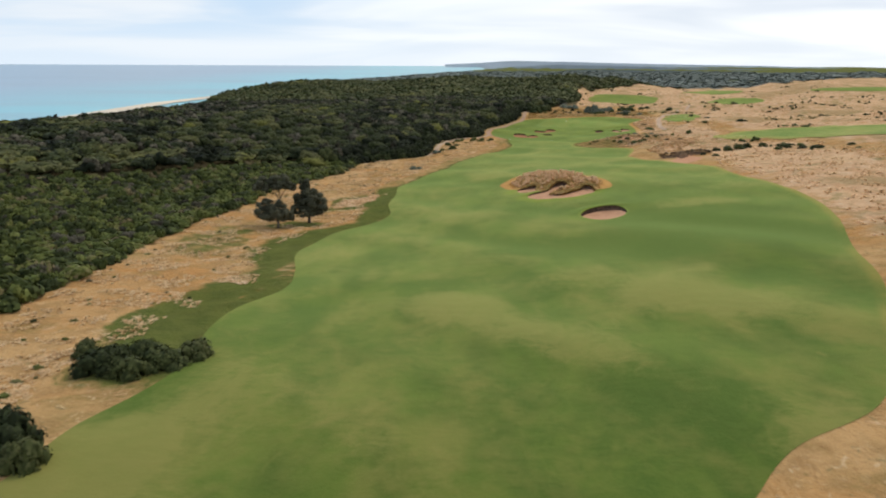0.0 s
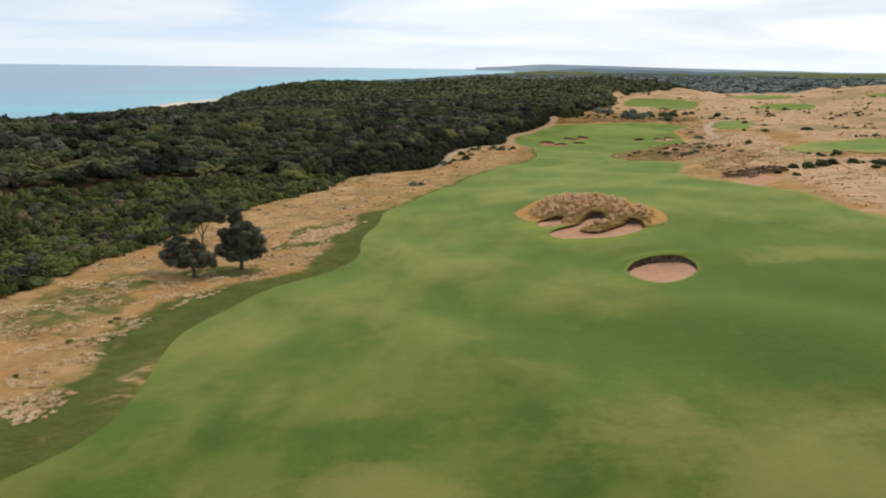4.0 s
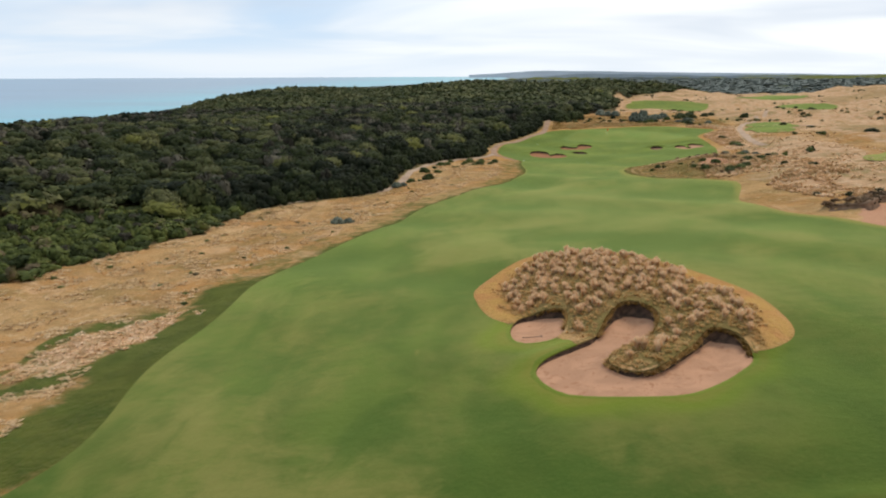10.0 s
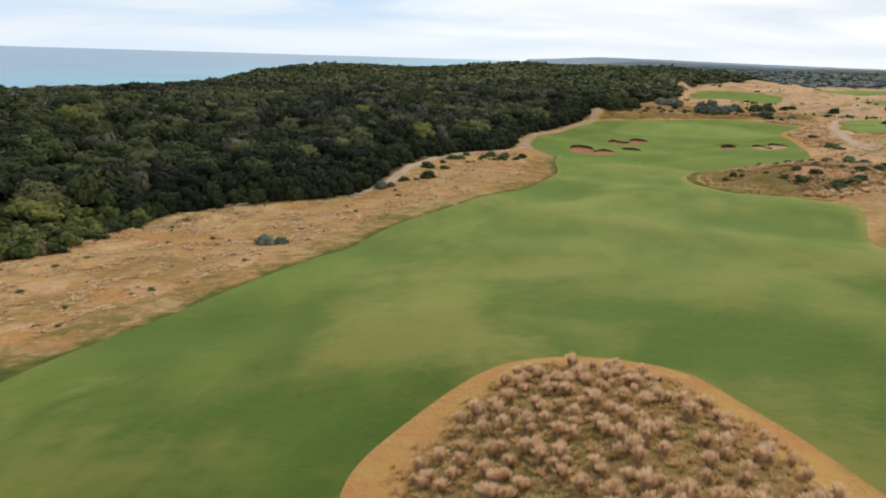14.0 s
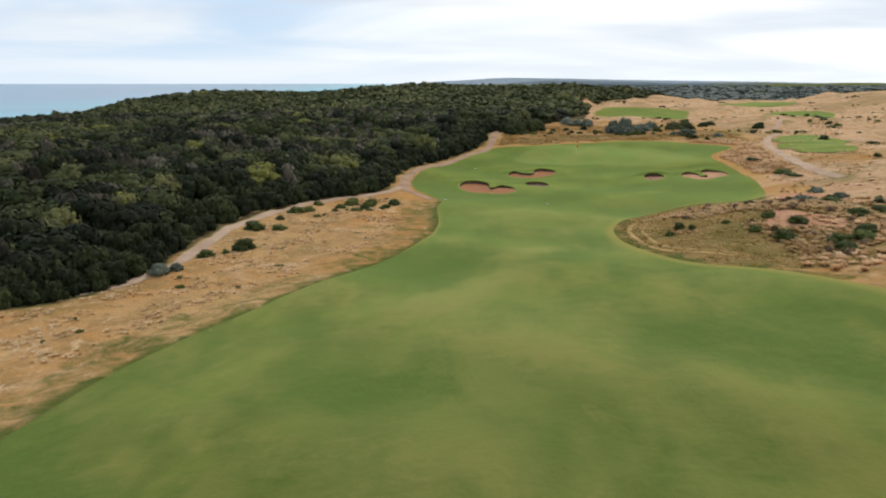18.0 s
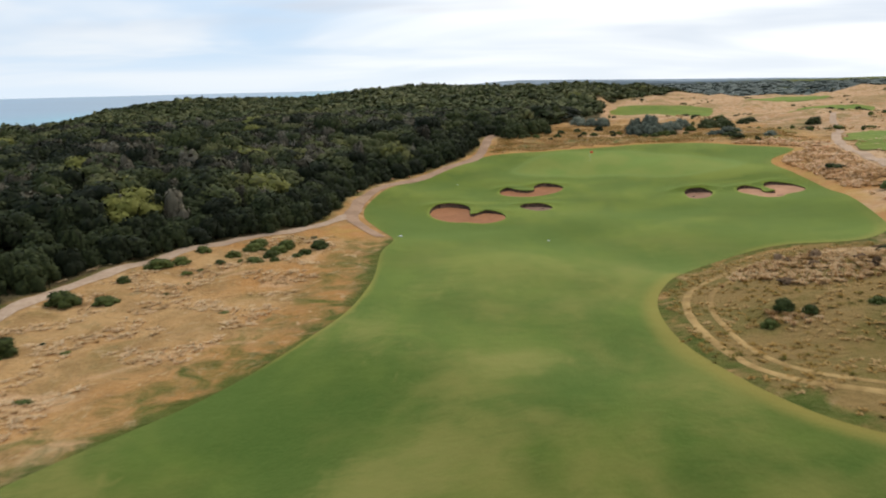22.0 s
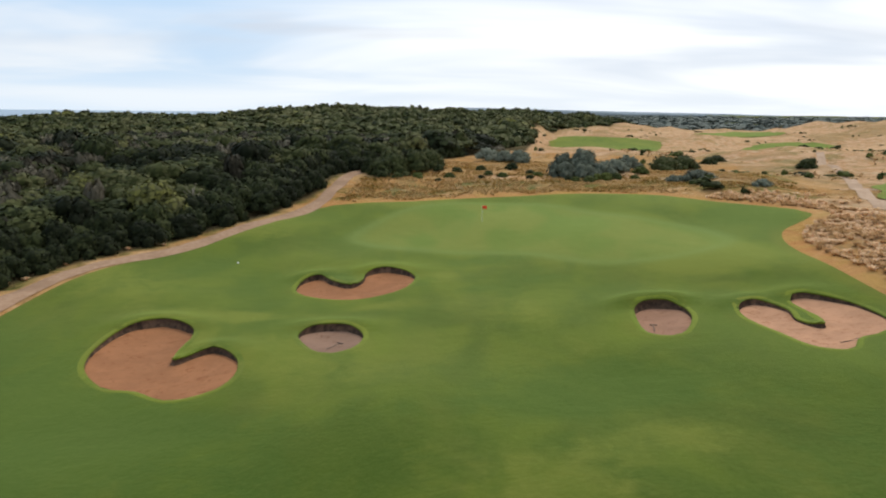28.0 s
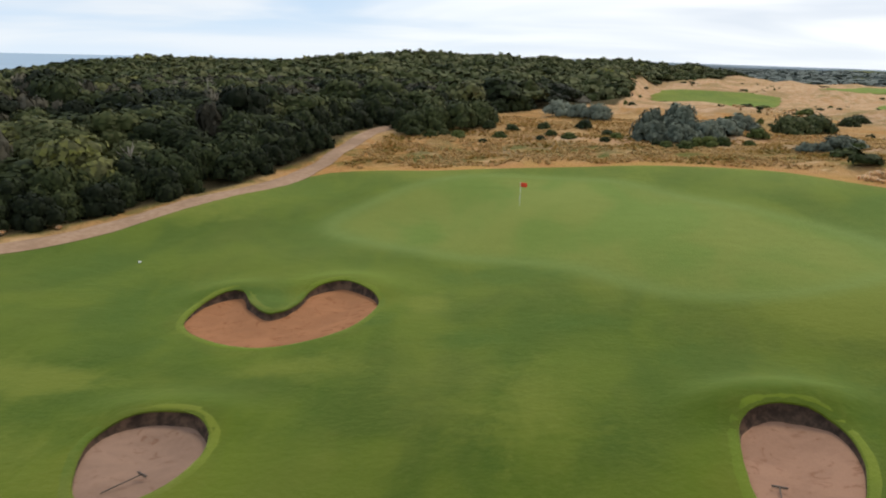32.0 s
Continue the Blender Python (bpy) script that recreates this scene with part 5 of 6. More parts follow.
for bx, by, s, h in ((9.3, 338, 1.5, 1.5), (4.9, 335, 1.1, 1.0), (7.8, 352.6, 1.5, 1.4), (11.6, 353.4, 1.2, 0.8), (10.2, 361, 0.7, 0.7), (12.2, 367, 1.5, 1.1), (14.0, 368.6, 1.0, 0.8),
                     (15.0, 374.5, 0.9, 0.8), (20.6, 376.3, 1.1, 0.9), (23.6, 372.9, 0.9, 0.8), (24.5, 377.8, 1.1, 1.1), (27.4, 375.3, 0.9, 0.7), (28.9, 377.4, 1.1, 1.0), (22.4, 369.8, 1.0, 0.7), (19.4, 372.1, 0.9, 0.8), (20.8, 378.6, 1.2, 0.9), (26.8, 372.8, 0.6, 0.5), (24.0, 375.1, 1.2, 0.9), (18.8, 368.1, 0.6, 0.5), (24.7, 369.6, 0.6, 0.5),
                     (69.4, 334.2, 0.75, 0.9), (67.4, 331.6, 0.6, 0.6), (70.6, 332.4, 0.55, 0.7), (77.7, 320.4, 1.3, 1.2), (76, 325.3, 0.8, 0.7), (82.4, 316.9, 1.3, 1.0), (81, 312.7, 1.4, 1.0), (84.9, 316.3, 1.5, 1.0), (81.6, 325.4, 1.2, 0.9), (90.4, 328.4, 1.3, 0.9), (92.5, 338.3, 1.5, 0.8), (87, 320, 1.2, 0.9), (79.6, 330, 0.9, 0.7), (74.6, 331, 0.6, 0.5), (86, 345, 0.9, 0.7), (95, 331, 1.3, 0.9)):
    put(olive, bx, by, (s * 1.2, s * 1.15, h * 1.1), bx * 1.7, 0.1)
finish(olive)
grey = plant("grey_shrub", "rounded grey-green coastal shrub on the dry bank", "shrub", FINE[1], GREYLEAF, 1.0, 1.0, 0.05, "grey shrubs")
for bx, by, s, h in ((-6.2, 279, 1.5, 1.5), (-4.2, 279.6, 1.2, 1.2), (1.8, 325, 1.5, 1.6), (3.4, 326.4, 1.0, 1.1), (97.0, 487, 2.9, 3.2), (100.4, 486, 2.8, 3.0), (104.2, 487.4, 2.6, 3.2), (101.4, 491, 3.4, 5.4), (97.6, 491.6, 2.7, 4.2),
                     (107.6, 491, 2.7, 2.6), (116.4, 475, 2.6, 2.1), (113.2, 475.6, 1.7, 1.3), (119, 476.4, 1.8, 1.5), (122.4, 463.6, 1.6, 1.3), (88.2, 338.5, 1.6, 1.2), (101.9, 354, 1.5, 1.1), (101.6, 361.3, 1.5, 1.2), (94.8, 349.2, 1.9, 0.9), (98, 346.5, 1.2, 0.7), (93, 512, 2.8, 2.8), (87, 518, 3.0, 3.0), (113, 501, 3.0, 3.2), (90, 514, 2.4, 2.6)):
    put(grey, bx, by, (s, s, h), bx, 0.1)
finish(grey)
clump = plant("dense_bush", "dense rounded dark green bush at the edge of the fairway", "bush", FINE[3], SCRUB, 1.0, 1.0, 0.05, "bushes beside the fairway")
for bx, by, s, h in ((-34.4, 74, 1.5, 2.0), (-31.2, 69.6, 2.5, 2.6), (-28.4, 69.4, 2.4, 2.2), (-26.0, 71.6, 2.4, 2.4), (-23.8, 74.4, 2.1, 2.2), (-28.2, 73.0, 2.2, 2.7), (-30.2, 72.0, 1.8, 2.2),
                     (-30.4, 51.5, 2.7, 3.8), (-28.2, 49.6, 1.9, 2.6)):
    put(clump, bx, by, (s, s * 0.95, h), bx * 1.7, 0.25)
finish(clump)
dark = plant("dark_bush", "dense dark green bush beyond the putting green", "bush", FINE[2], SCRUB, 1.0, 1.0, 0.05, "bushes beyond the green")
for bx, by, s, h in ((63.6, 492.6, 2.6, 3.2), (67, 495, 3.0, 4.0), (70.6, 497, 3.2, 4.2), (73.6, 501, 3.0, 4.0), (66, 500, 3.2, 4.6), (62, 497, 2.0, 3.0), (64.4, 489.6, 1.3, 1.4), (68.6, 490.6, 1.1, 1.0), (75, 497, 1.2, 1.3),
                     (78.4, 496, 1.1, 1.0), (83, 498, 1.1, 1.1), (89, 497.6, 1.4, 1.4), (92, 494, 1.1, 0.9), (97, 482.6, 1.0, 0.8), (101, 481.8, 1.1, 0.9), (106, 486, 1.0, 0.9), (123, 507, 3.6, 3.6), (129, 513, 3.4, 3.2),
                     (124.5, 508, 1.9, 2.0), (139, 524, 2.0, 1.9), (147, 538, 2.3, 2.0), (152, 505, 2.2, 2.4), (82, 488, 0.8, 0.7), (74, 486, 0.7, 0.6), (90.4, 486, 0.8, 0.7),
                     (84, 262, 1.0, 0.8), (86.6, 258, 1.2, 0.9), (88, 252, 1.1, 0.8), (81, 268, 0.9, 0.7), (89.4, 244, 1.2, 0.8), (96, 262, 1.6, 1.6), (99.4, 261.4, 1.9, 1.9), (104, 263, 2.1, 2.0), (107, 265, 1.9, 1.8), (112, 263, 1.7, 1.5), (118, 260, 2.2, 1.4), (123, 258, 1.8, 1.2), (128, 256, 1.6, 1.1), (136, 252, 1.5, 1.0),
                     (94, 330, 0.9, 0.9), (97, 322, 1.0, 1.0), (90, 346, 1.0, 0.9), (88, 341, 0.8, 0.8), (100, 340, 1.1, 0.9), (84.5, 348, 0.8, 0.7), (101, 316, 1.1, 0.9), (96, 304, 1.2, 1.0), (260, 677, 4.2, 4.6), (150, 455, 1.6, 1.6), (156, 398, 2.4, 2.2), (160, 402, 2.0, 1.6)):
    put(dark, bx, by, (s, s, h), by, 0.1)
finish(dark)
bright = plant("green_bush", "small bright green bush on the dry bank", "bush", FINE[4], HEATH, 1.0, 1.0, 0.05, "small green bushes")
for bx, by, s, h in ((97.6, 481, 1.0, 0.9), (99.8, 480.4, 1.2, 1.0), (103.2, 482, 1.3, 1.4), (105.4, 483.4, 1.2, 1.2), (101.6, 481.6, 1.0, 1.2), (109, 484, 0.9, 0.9), (86, 489, 1.1, 0.9), (83.6, 490.6, 1.0, 0.9),
                     (92.4, 488.6, 1.0, 0.8), (76.4, 489.4, 1.1, 1.0), (70.6, 489, 1.2, 1.1), (66.8, 488, 1.1, 1.1), (112, 490, 1.6, 1.6), (98, 488.6, 1.3, 1.6)):
    put(bright, bx, by, (s, s, h), bx * 2.3, 0.1)
finish(bright)


# ---- the two trees beside the fairway ----
def lone_tree(x, y, height, lobes, stems, label):
    z = float(rough_height(np.array([x]), np.array([y]))[0])
    root = thing("tree", label, "tree", "trees beside the fairway", at=pose(x, y, z))
    trunk = None
    for k, (pts, r) in enumerate(stems):
        radii = [r * (1 - 0.75 * i / (len(pts) - 1)) for i in range(len(pts))]
        v, f = tube(pts, radii, 8)
        ob = part("trunk" if k == 0 else "limb", mesh_of("stem", v, f, BARK, True), root if k == 0 else trunk)
        trunk = trunk or ob
    rng = np.random.default_rng(int(x * x))
    for l in lobes:
        sub = [(l[0] + rng.uniform(-0.8, 0.8) * l[3], l[1] + rng.uniform(-0.8, 0.8) * l[4], l[2] + rng.uniform(-0.8, 0.75) * l[5], l[3] * 0.40, l[4] * 0.40, l[5] * 0.40) for _ in range(17)]
        v, f, t, nv = leaf_cloud(rng, 2200, sub, 0.16, -0.85)
        part("crown", mesh_of("crown", v, f, DARKLEAF, True, {"tint": t}, nv), root, "clump of dark grey-green leaves")


lone_tree(-33.3, 167.7, 6, [(-2.7, 0, 3.5, 2.3, 2.1, 1.7), (0.9, 0, 3.5, 2.2, 2.0, 1.9), (-1.0, 0.4, 4.5, 2.5, 2.2, 1.6), (2.1, 0.2, 2.8, 1.4, 1.4, 1.3), (-0.8, -0.6, 2.9, 2.2, 1.8, 1.4)],
          [([(0, 0, -0.3), (0.1, 0, 1.0), (0.0, 0.1, 2.2), (0.2, 0, 4.4)], 0.36), ([(0, 0, 1.3), (-1.2, 0.2, 2.3), (-2.8, 0.2, 3.7)], 0.18), ([(0.05, 0, 1.6), (1.2, 0.1, 2.3), (2.0, 0.2, 2.9)], 0.15),
           ([(0.0, 0.1, 2.2), (-0.6, 0.4, 3.4), (-1.0, 0.5, 4.6)], 0.16)], "dark broad-crowned tree with a short trunk in dry grass")
lone_tree(-35.0, 175.5, 11, [(-1.9, 0, 8.8, 2.6, 2.3, 1.6), (0.9, 0, 9.4, 2.5, 2.3, 1.6), (2.7, 0.4, 8.3, 1.7, 1.7, 1.1), (-3.5, 0.2, 8.0, 1.5, 1.5, 0.9)],
          [([(0, 0, -0.3), (0.4, 0, 2.5), (0.9, 0, 5.2), (0.6, 0, 8.9)], 0.24), ([(0.8, 0, 4.6), (0.0, 0, 6.5), (-1.8, 0, 8.6)], 0.13), ([(0.9, 0, 5.4), (1.8, 0.2, 7.0), (2.7, 0.4, 8.2)], 0.11)],
          "tall slender dark tree with a rounded high crown")
lone_tree(-27.4, 173.0, 9.8, [(0.3, 0, 4.3, 2.3, 2.1, 1.8), (2.4, 0, 4.5, 1.9, 1.8, 1.7), (-1.0, 0, 5.8, 2.0, 1.9, 1.6), (1.2, 0, 6.6, 1.9, 1.7, 1.4), (-2.6, 0, 3.4, 1.5, 1.4, 1.3), (-0.8, 0.4, 8.4, 1.2, 1.2, 1.5), (1.4, -0.5, 3.0, 1.9, 1.7, 1.4), (0.0, -0.6, 2.6, 1.7, 1.5, 1.1), (-1.4, 0.2, 4.4, 1.6, 1.6, 1.4)],
          [([(0, 0, -0.3), (0.1, 0, 1.1), (0.3, 0, 2.4), (0.6, 0, 5.4), (-0.6, 0.3, 8.4)], 0.38), ([(0.1, 0, 1.2), (-1.3, 0, 2.0), (-2.6, 0, 3.3)], 0.15), ([(0.2, 0, 1.7), (1.3, 0, 2.9), (2.4, 0, 4.4)], 0.18),
           ([(0.3, 0, 2.4), (-0.6, 0, 4.0), (-1.0, 0, 5.8)], 0.14)], "dark spreading tree with open lower branches in dry grass")


# ---- bare dead trees showing above the scrub ----
def dead_tree(x, y, height, seed):
    z = float(land(np.array([x]), np.array([y]))[0])
    root = thing("dead_tree", "bare pale grey dead tree standing in the scrub", "dead tree", "dead trees in the scrub", at=pose(x, y, z))
    rng = np.random.default_rng(seed)
    top = (rng.uniform(-0.6, 0.6), rng.uniform(-0.6, 0.6), height * 0.8)
    v, f = tube([(0, 0, -0.2), (top[0] * 0.3, top[1] * 0.3, height * 0.4), top], [0.14, 0.10, 0.05], 6)
    trunk = part("trunk", mesh_of("trunk", v, f, DRYWOOD, True), root)
    for k in range(9):
        h = rng.uniform(0.35, 0.75)
        a = rng.uniform(0, 6.28)
        r = rng.uniform(0.7, 1.7)
        base = (top[0] * h, top[1] * h, height * h * 0.9)
        mid = (base[0] + math.cos(a) * r * 0.5, base[1] + math.sin(a) * r * 0.5, base[2] + 0.5)
        tip = (base[0] + math.cos(a) * r, base[1] + math.sin(a) * r, min(base[2] + rng.uniform(0.9, 1.7), height * 1.1))
        v, f = tube([base, mid, tip], [0.06, 0.045, 0.02], 5)
        part("branch", mesh_of("branch", v, f, DRYWOOD, True), trunk)


for k, (dx, dy, dh) in enumerate(((30, 503, 6.4), (33, 486, 6.2), (36, 492, 5.8), (39, 456, 5.6), (12, 457, 6.4), (17, 460, 6.0), (8, 470, 6.3), (0, 462, 6.4), (17, 401, 5.6), (-5, 499, 6.6), (22, 431, 5.8), (26, 497, 6.2))):
    dead_tree(dx, dy, dh, 300 + k)


# ---- tussock grass ----
def tussock_shape(seed, blades, spread=0.62, tall=1.0, root=0.1):
    rng = np.random.default_rng(seed)
    vs, fs, ts = [], [], []
    for i in range(blades):
        a, lean = rng.uniform(0, 2 * math.pi), rng.uniform(0.05, 1.0) ** 0.7
        d = np.array([math.cos(a), math.sin(a)])
        side = np.array([-d[1], d[0]]) * rng.uniform(0.04, 0.08)
        h = tall * rng.uniform(0.7, 1.05) * (1 - 0.32 * lean)
        p0, p1, p2 = d * 0.1 * rng.random(), d * spread * lean * 0.45, d * spread * lean
        o = len(vs)
        vs += [(*(p0 - side), -0.08), (*(p0 + side), -0.08), (*(p1 + side * 1.5), h * 0.62), (*(p1 - side * 1.5), h * 0.62), (*p2, h)]
        fs += [(o, o + 1, o + 2), (o, o + 2, o + 3), (o + 3, o + 2, o + 4)]
        g = rng.normal(0, 0.08)
        ts += [root + g, root + g, 0.7 + g, 0.7 + g, 0.95 - root * 0.3 + g]
    return np.array(vs, float), np.array(fs), np.array(ts), None


TUFTS = [tussock_shape(70 + i, 120, 0.56, 0.95, 0.46) for i in range(5)]
tuft_meshes = [mesh_of("tussock", v, f, TUSSOCK, False, {"tint": t}, nv) for v, f, t, nv in TUFTS]
gx, gy, rng = scatter(11, 19, 47, 183, 232, 1.3, lambda x, y: (outside(ISLAND_LINE, x, y, 12.0) + 1.1 * np.maximum(ease(y, 198, 206), ease(x, 40, 43)) < -2.0) & (bunkers_off(x, y) > 0.9) & ~((x > 36.5) & (y > 205 + (42 - x) * 3) & (y < 221)) & (np.sin(x * 1.3 + 2 * np.sin(y * 0.7)) + np.sin(y * 1.1 + x * 0.6) < 1.25))
gz = turf(gx, gy)
if len(gx) > 300:
    stand("mound_tussocks", "pale straw-coloured tussocks filling the mound's top", TUSSOCK, TUFTS, gx[300:], gy[300:], rng, (0.6, 1.15), (0.55, 1.2), turf, 0.07, -0.03)
for i in range(min(len(gx), 300)):
    ob = new("tussock", tuft_meshes[rng.integers(5)])
    s = rng.uniform(0.6, 1.15)
    ob.matrix_basis = Matrix.LocRotScale((gx[i], gy[i], gz[i] + 0.03), Euler((0, 0, rng.uniform(0, 6.28))), (s, s, s * rng.uniform(0.85, 1.2)))
    tagged(ob, "pale straw-coloured tussock of coarse grass on the mound", "grass tussock", "tussocks on the mound")

x, y, rng = scatter(15, 19, 47, 181, 232, 0.62, lambda x, y: (outside(ISLAND_LINE, x, y, 12.0) + 1.7 * np.maximum(ease(y, 196, 206), ease(x, 40, 43)) < -0.8 + 0.6 * np.sin(x * 3 + y)) & (bunkers_off(x, y) > 0.12))
SHORT = [tussock_shape(80 + i, 16, 0.8, 0.7, 0.35) for i in range(4)]
stand("mound_grass", "short olive-brown grass covering the mound and hanging over the bunker lips", OLIVEGRASS, SHORT, x, y, rng, (0.45, 0.8), (0.25, 0.5), turf, 0.18, 0.0, 5.0, shift=0.3)
rim = np.concatenate([BUNKER_LINES[1], BUNKER_LINES[2]])
rim = np.repeat(rim, 7, 0)
rng = np.random.default_rng(19)
rim = rim + rng.normal(0, 0.16, rim.shape)
ok = (mound(rim[:, 0], rim[:, 1]) > 0.18) & (bunkers_off(rim[:, 0], rim[:, 1]) > -0.3)
stand("lip_grass", "ragged brown grass hanging over the bunker faces", OLIVEGRASS, SHORT, rim[ok, 0], rim[ok, 1], rng, (0.5, 0.9), (0.4, 0.8), turf, 0.2, 0.34, 6.0, shift=-0.15)
SMALL = [tussock_shape(90 + i, 20, 0.75, 0.8, 0.42) for i in range(4)]


MIDTUFT = [tussock_shape(100 + i, 44, 0.72, 0.9, 0.35) for i in range(4)]


def dune_keep(x, y):
    f = outside(FAIRWAY_LINE, x, y, 30.0)
    d = off_line(curve([(88, 110), (96, 170), (102, 215), (114, 262), (104, 290), (106, 330), (112, 372), (122, 425), (126, 448)], 8, False), x, y)
    clump = np.array([noise.noise((a / 6, b / 6, 9.0)) for a, b in zip(x, y)])
    return (f > 2.5) & (d < 22) & (clump > 0.05) & (off_line(FAR_PATH, x, y) > 1.8)


x, y, rng = scatter(12, 66, 160, 100, 460, 1.9, dune_keep)
stand("dune_tussocks", "pale tussock grass scattered over sandy dunes", TUSSOCK, SMALL, x, y, rng, (0.8, 1.7), (0.2, 0.5), rough_height, 0.14, 0.0, 7.0, shift=-0.1)
x, y, rng = scatter(13, 56, 132, 464, 514, 0.74, lambda x, y: (outside(FAIRWAY_LINE, x, y, 30.0) > 2.0 + 0.8 * np.sin(x * 0.9)) & (off_line(CART_PATH, x, y) > 2.6) & (x > 56 + 0.12 * (y - 464)) & (np.sin(x * 0.55 + 2 * np.sin(y * 0.31)) + np.sin(y * 0.8 + x * 0.2) > -0.9))
stand("bank_grass", "dry straw-coloured grass on the bank behind the putting green", BANKGRASS, SMALL, x, y, rng, (0.5, 1.0), (0.18, 0.42), rough_height, 0.16, 0.0, 6.0, shift=0.14, swing=1.0)
def hillock_keep(x, y):
    clump = np.array([noise.noise((a / 7, b / 7, 1.0)) for a, b in zip(x, y)])
    return (outside(HILLOCK_LINE, x, y, 20.0) < -5.0) & ((x > 67.5) | (y > 335)) & (np.hypot((x - 82 - 0.5 * (327 - y)) / 4.6, (y - 327) / 5.0) > 0.95) & (clump > -0.12 - 0.04 * (x - 78) - 0.45 * np.exp(-((x - 77) ** 2 + (y - 347) ** 2) / 50))


x, y, rng = scatter(16, 64, 106, 302, 362, 0.8, hillock_keep)
stand("hillock_grass", "pale and reddish-brown tussocks on top of the hillock", STRAW, MIDTUFT, x, y, rng, (0.4, 1.0), (0.25, 0.6), rough_height, 0.28, 0.0, 4.0, shift=0.05, swing=0.8)
x, y, rng = scatter(33, 66, 108, 305, 362, 3.8, lambda x, y: hillock_keep(x, y) & (np.sin(x * 0.6 + y * 0.23) > -0.3))
stand("russet_shrubs", "low russet and grey-brown twiggy shrubs on the hillock", RUSSET, MIDDLE, x, y, rng, (0.45, 1.0), (0.4, 0.85), rough_height, 0.25, 0.05, 6.0)


x, y, rng = scatter(36, 60, 104, 303, 360, 0.85, lambda x, y: (outside(HILLOCK_LINE, x, y, 20.0) < -0.8 + 0.5 * np.sin(x * 1.7 + y)) & (np.sin(x * 0.8 + 2 * np.sin(y * 0.5)) + np.sin(y * 1.1) > -0.8))
stand("flank_grass", "short olive and golden grass on the flanks of the hillock", BANKGRASS, SHORT, x, y, rng, (0.4, 0.8), (0.08, 0.24), rough_height, 0.2, 0.0, 4.0, shift=-0.05, swing=0.9)


def pale_clumps(x, y):
    a = np.hypot((x - 80) / 6.0, (y - 308) / 5.0)
    b = np.hypot((x - 90) / 5.0, (y - 318) / 9.0)
    return (np.minimum(a, b) + 0.3 * np.sin(x * 1.9 + 2 * np.sin(y)) < 1.0) & (outside(FAIRWAY_LINE, x, y, 30.0) > 1.5)


x, y, rng = scatter(35, 70, 100, 298, 330, 1.5, pale_clumps)
stand("pale_clumps", "big pale grey-straw grass clumps at the foot of the hillock", TUSSOCK, MIDTUFT, x, y, rng, (0.8, 1.4), (0.5, 0.9), rough_height, 0.2, 0.05, 5.0, shift=-0.05)


def bank_keep(x, y):
    f = outside(FAIRWAY_LINE, x, y, 30.0)
    d = np.minimum(off_line(curve([(110, 396), (112, 411), (115.5, 427), (118.5, 442), (117, 456)], 4, False), x, y), off_line(curve([(88, 262), (84, 282), (96, 300), (102, 322), (98, 345)], 4, False), x, y))
    clump = np.array([noise.noise((a / 4, b / 4, 12.0)) for a, b in zip(x, y)])
    return (f > 2.0) & (d < 6.0) & (clump > -0.08 - 0.3 * (y > 380)) & (off_line(FAR_PATH, x, y) > 2.0)


x, y, rng = scatter(26, 74, 134, 255, 470, 0.85, bank_keep)
stand("bank_tussocks", "dense pale pinkish tussock grass on the dune banks", TUSSOCK, MIDTUFT, x, y, rng, (0.55, 1.1), (0.35, 0.75), rough_height, 0.3, 0.0, 4.0, shift=-0.28, swing=0.7)


rng = np.random.default_rng(61)
line = np.repeat(SCARP_LINE[(SCARP_LINE[:, 0] > 73.5) & (SCARP_LINE[:, 0] < 91)], 2, 0)
line = line + np.column_stack([rng.normal(0, 0.3, len(line)), rng.uniform(0.2, 2.6, len(line))])
stand("bank_scrub", "dark brown twiggy scrub along the eroded bank's top", RUSSET, MIDDLE, line[:, 0], line[:, 1], rng, (0.4, 0.9), (0.3, 0.7), rough_height, 0.25, 0.05, 5.0, shift=-0.25)


def open_dunes(x, y):
    green = np.full(np.shape(x), 40.0)
    for line in FAR_TURF:
        green = np.minimum(green, outside(line, x, y, 12.0))
    clump = np.array([noise.noise((a / 22, b / 22, 6.0)) for a, b in zip(x, y)])
    return (green > 2) & (outside(FAIRWAY_LINE, x, y, 30.0) > 6) & (outside(WOOD_LINE, x, y, 60.0) > 6) & (clump > 0.25) & (x < 0.75 * y + 60)


x, y, rng = scatter(17, 100, 460, 200, 930, 8.0, open_dunes)
stand("dune_shrubs", "scattered low dark shrubs on the far dunes", HEATH, COARSE, x, y, rng, (0.6, 2.4), (0.5, 1.6), rough_height, 0.25, 0.1)
x, y, rng = scatter(18, 130, 330, 180, 620, 3.2, lambda x, y: open_dunes(x, y))
stand("far_dune_grass", "pale dry tussocks on the far dunes", STRAW, SMALL, x, y, rng, (0.9, 1.8), (0.4, 0.9), rough_height, 0.25, 0.0)


def left_keep(x, y):
    f = outside(FAIRWAY_LINE, x, y, 40.0)
    h = outside(HEATH_LINE, x, y, 20.0)
    clump = np.array([noise.noise((a / 5, b / 5, 4.0)) for a, b in zip(x, y)])
    return (f > 6.5) & (h > 0.3) & (outside(WOOD_LINE, x, y, 60.0) > 1.0) & (clump > 0.02) & (off_line(CART_PATH, x, y) > 2.2)


x, y, rng = scatter(14, -58, 40, 60, 385, 1.0, left_keep)
stand("rough_tufts", "scattered dry grass tufts in the straw-coloured rough", STRAW, SHORT, x, y, rng, (0.5, 1.3), (0.12, 0.36), rough_height, 0.24, 0.0, 4.0, shift=0.2, swing=0.7)
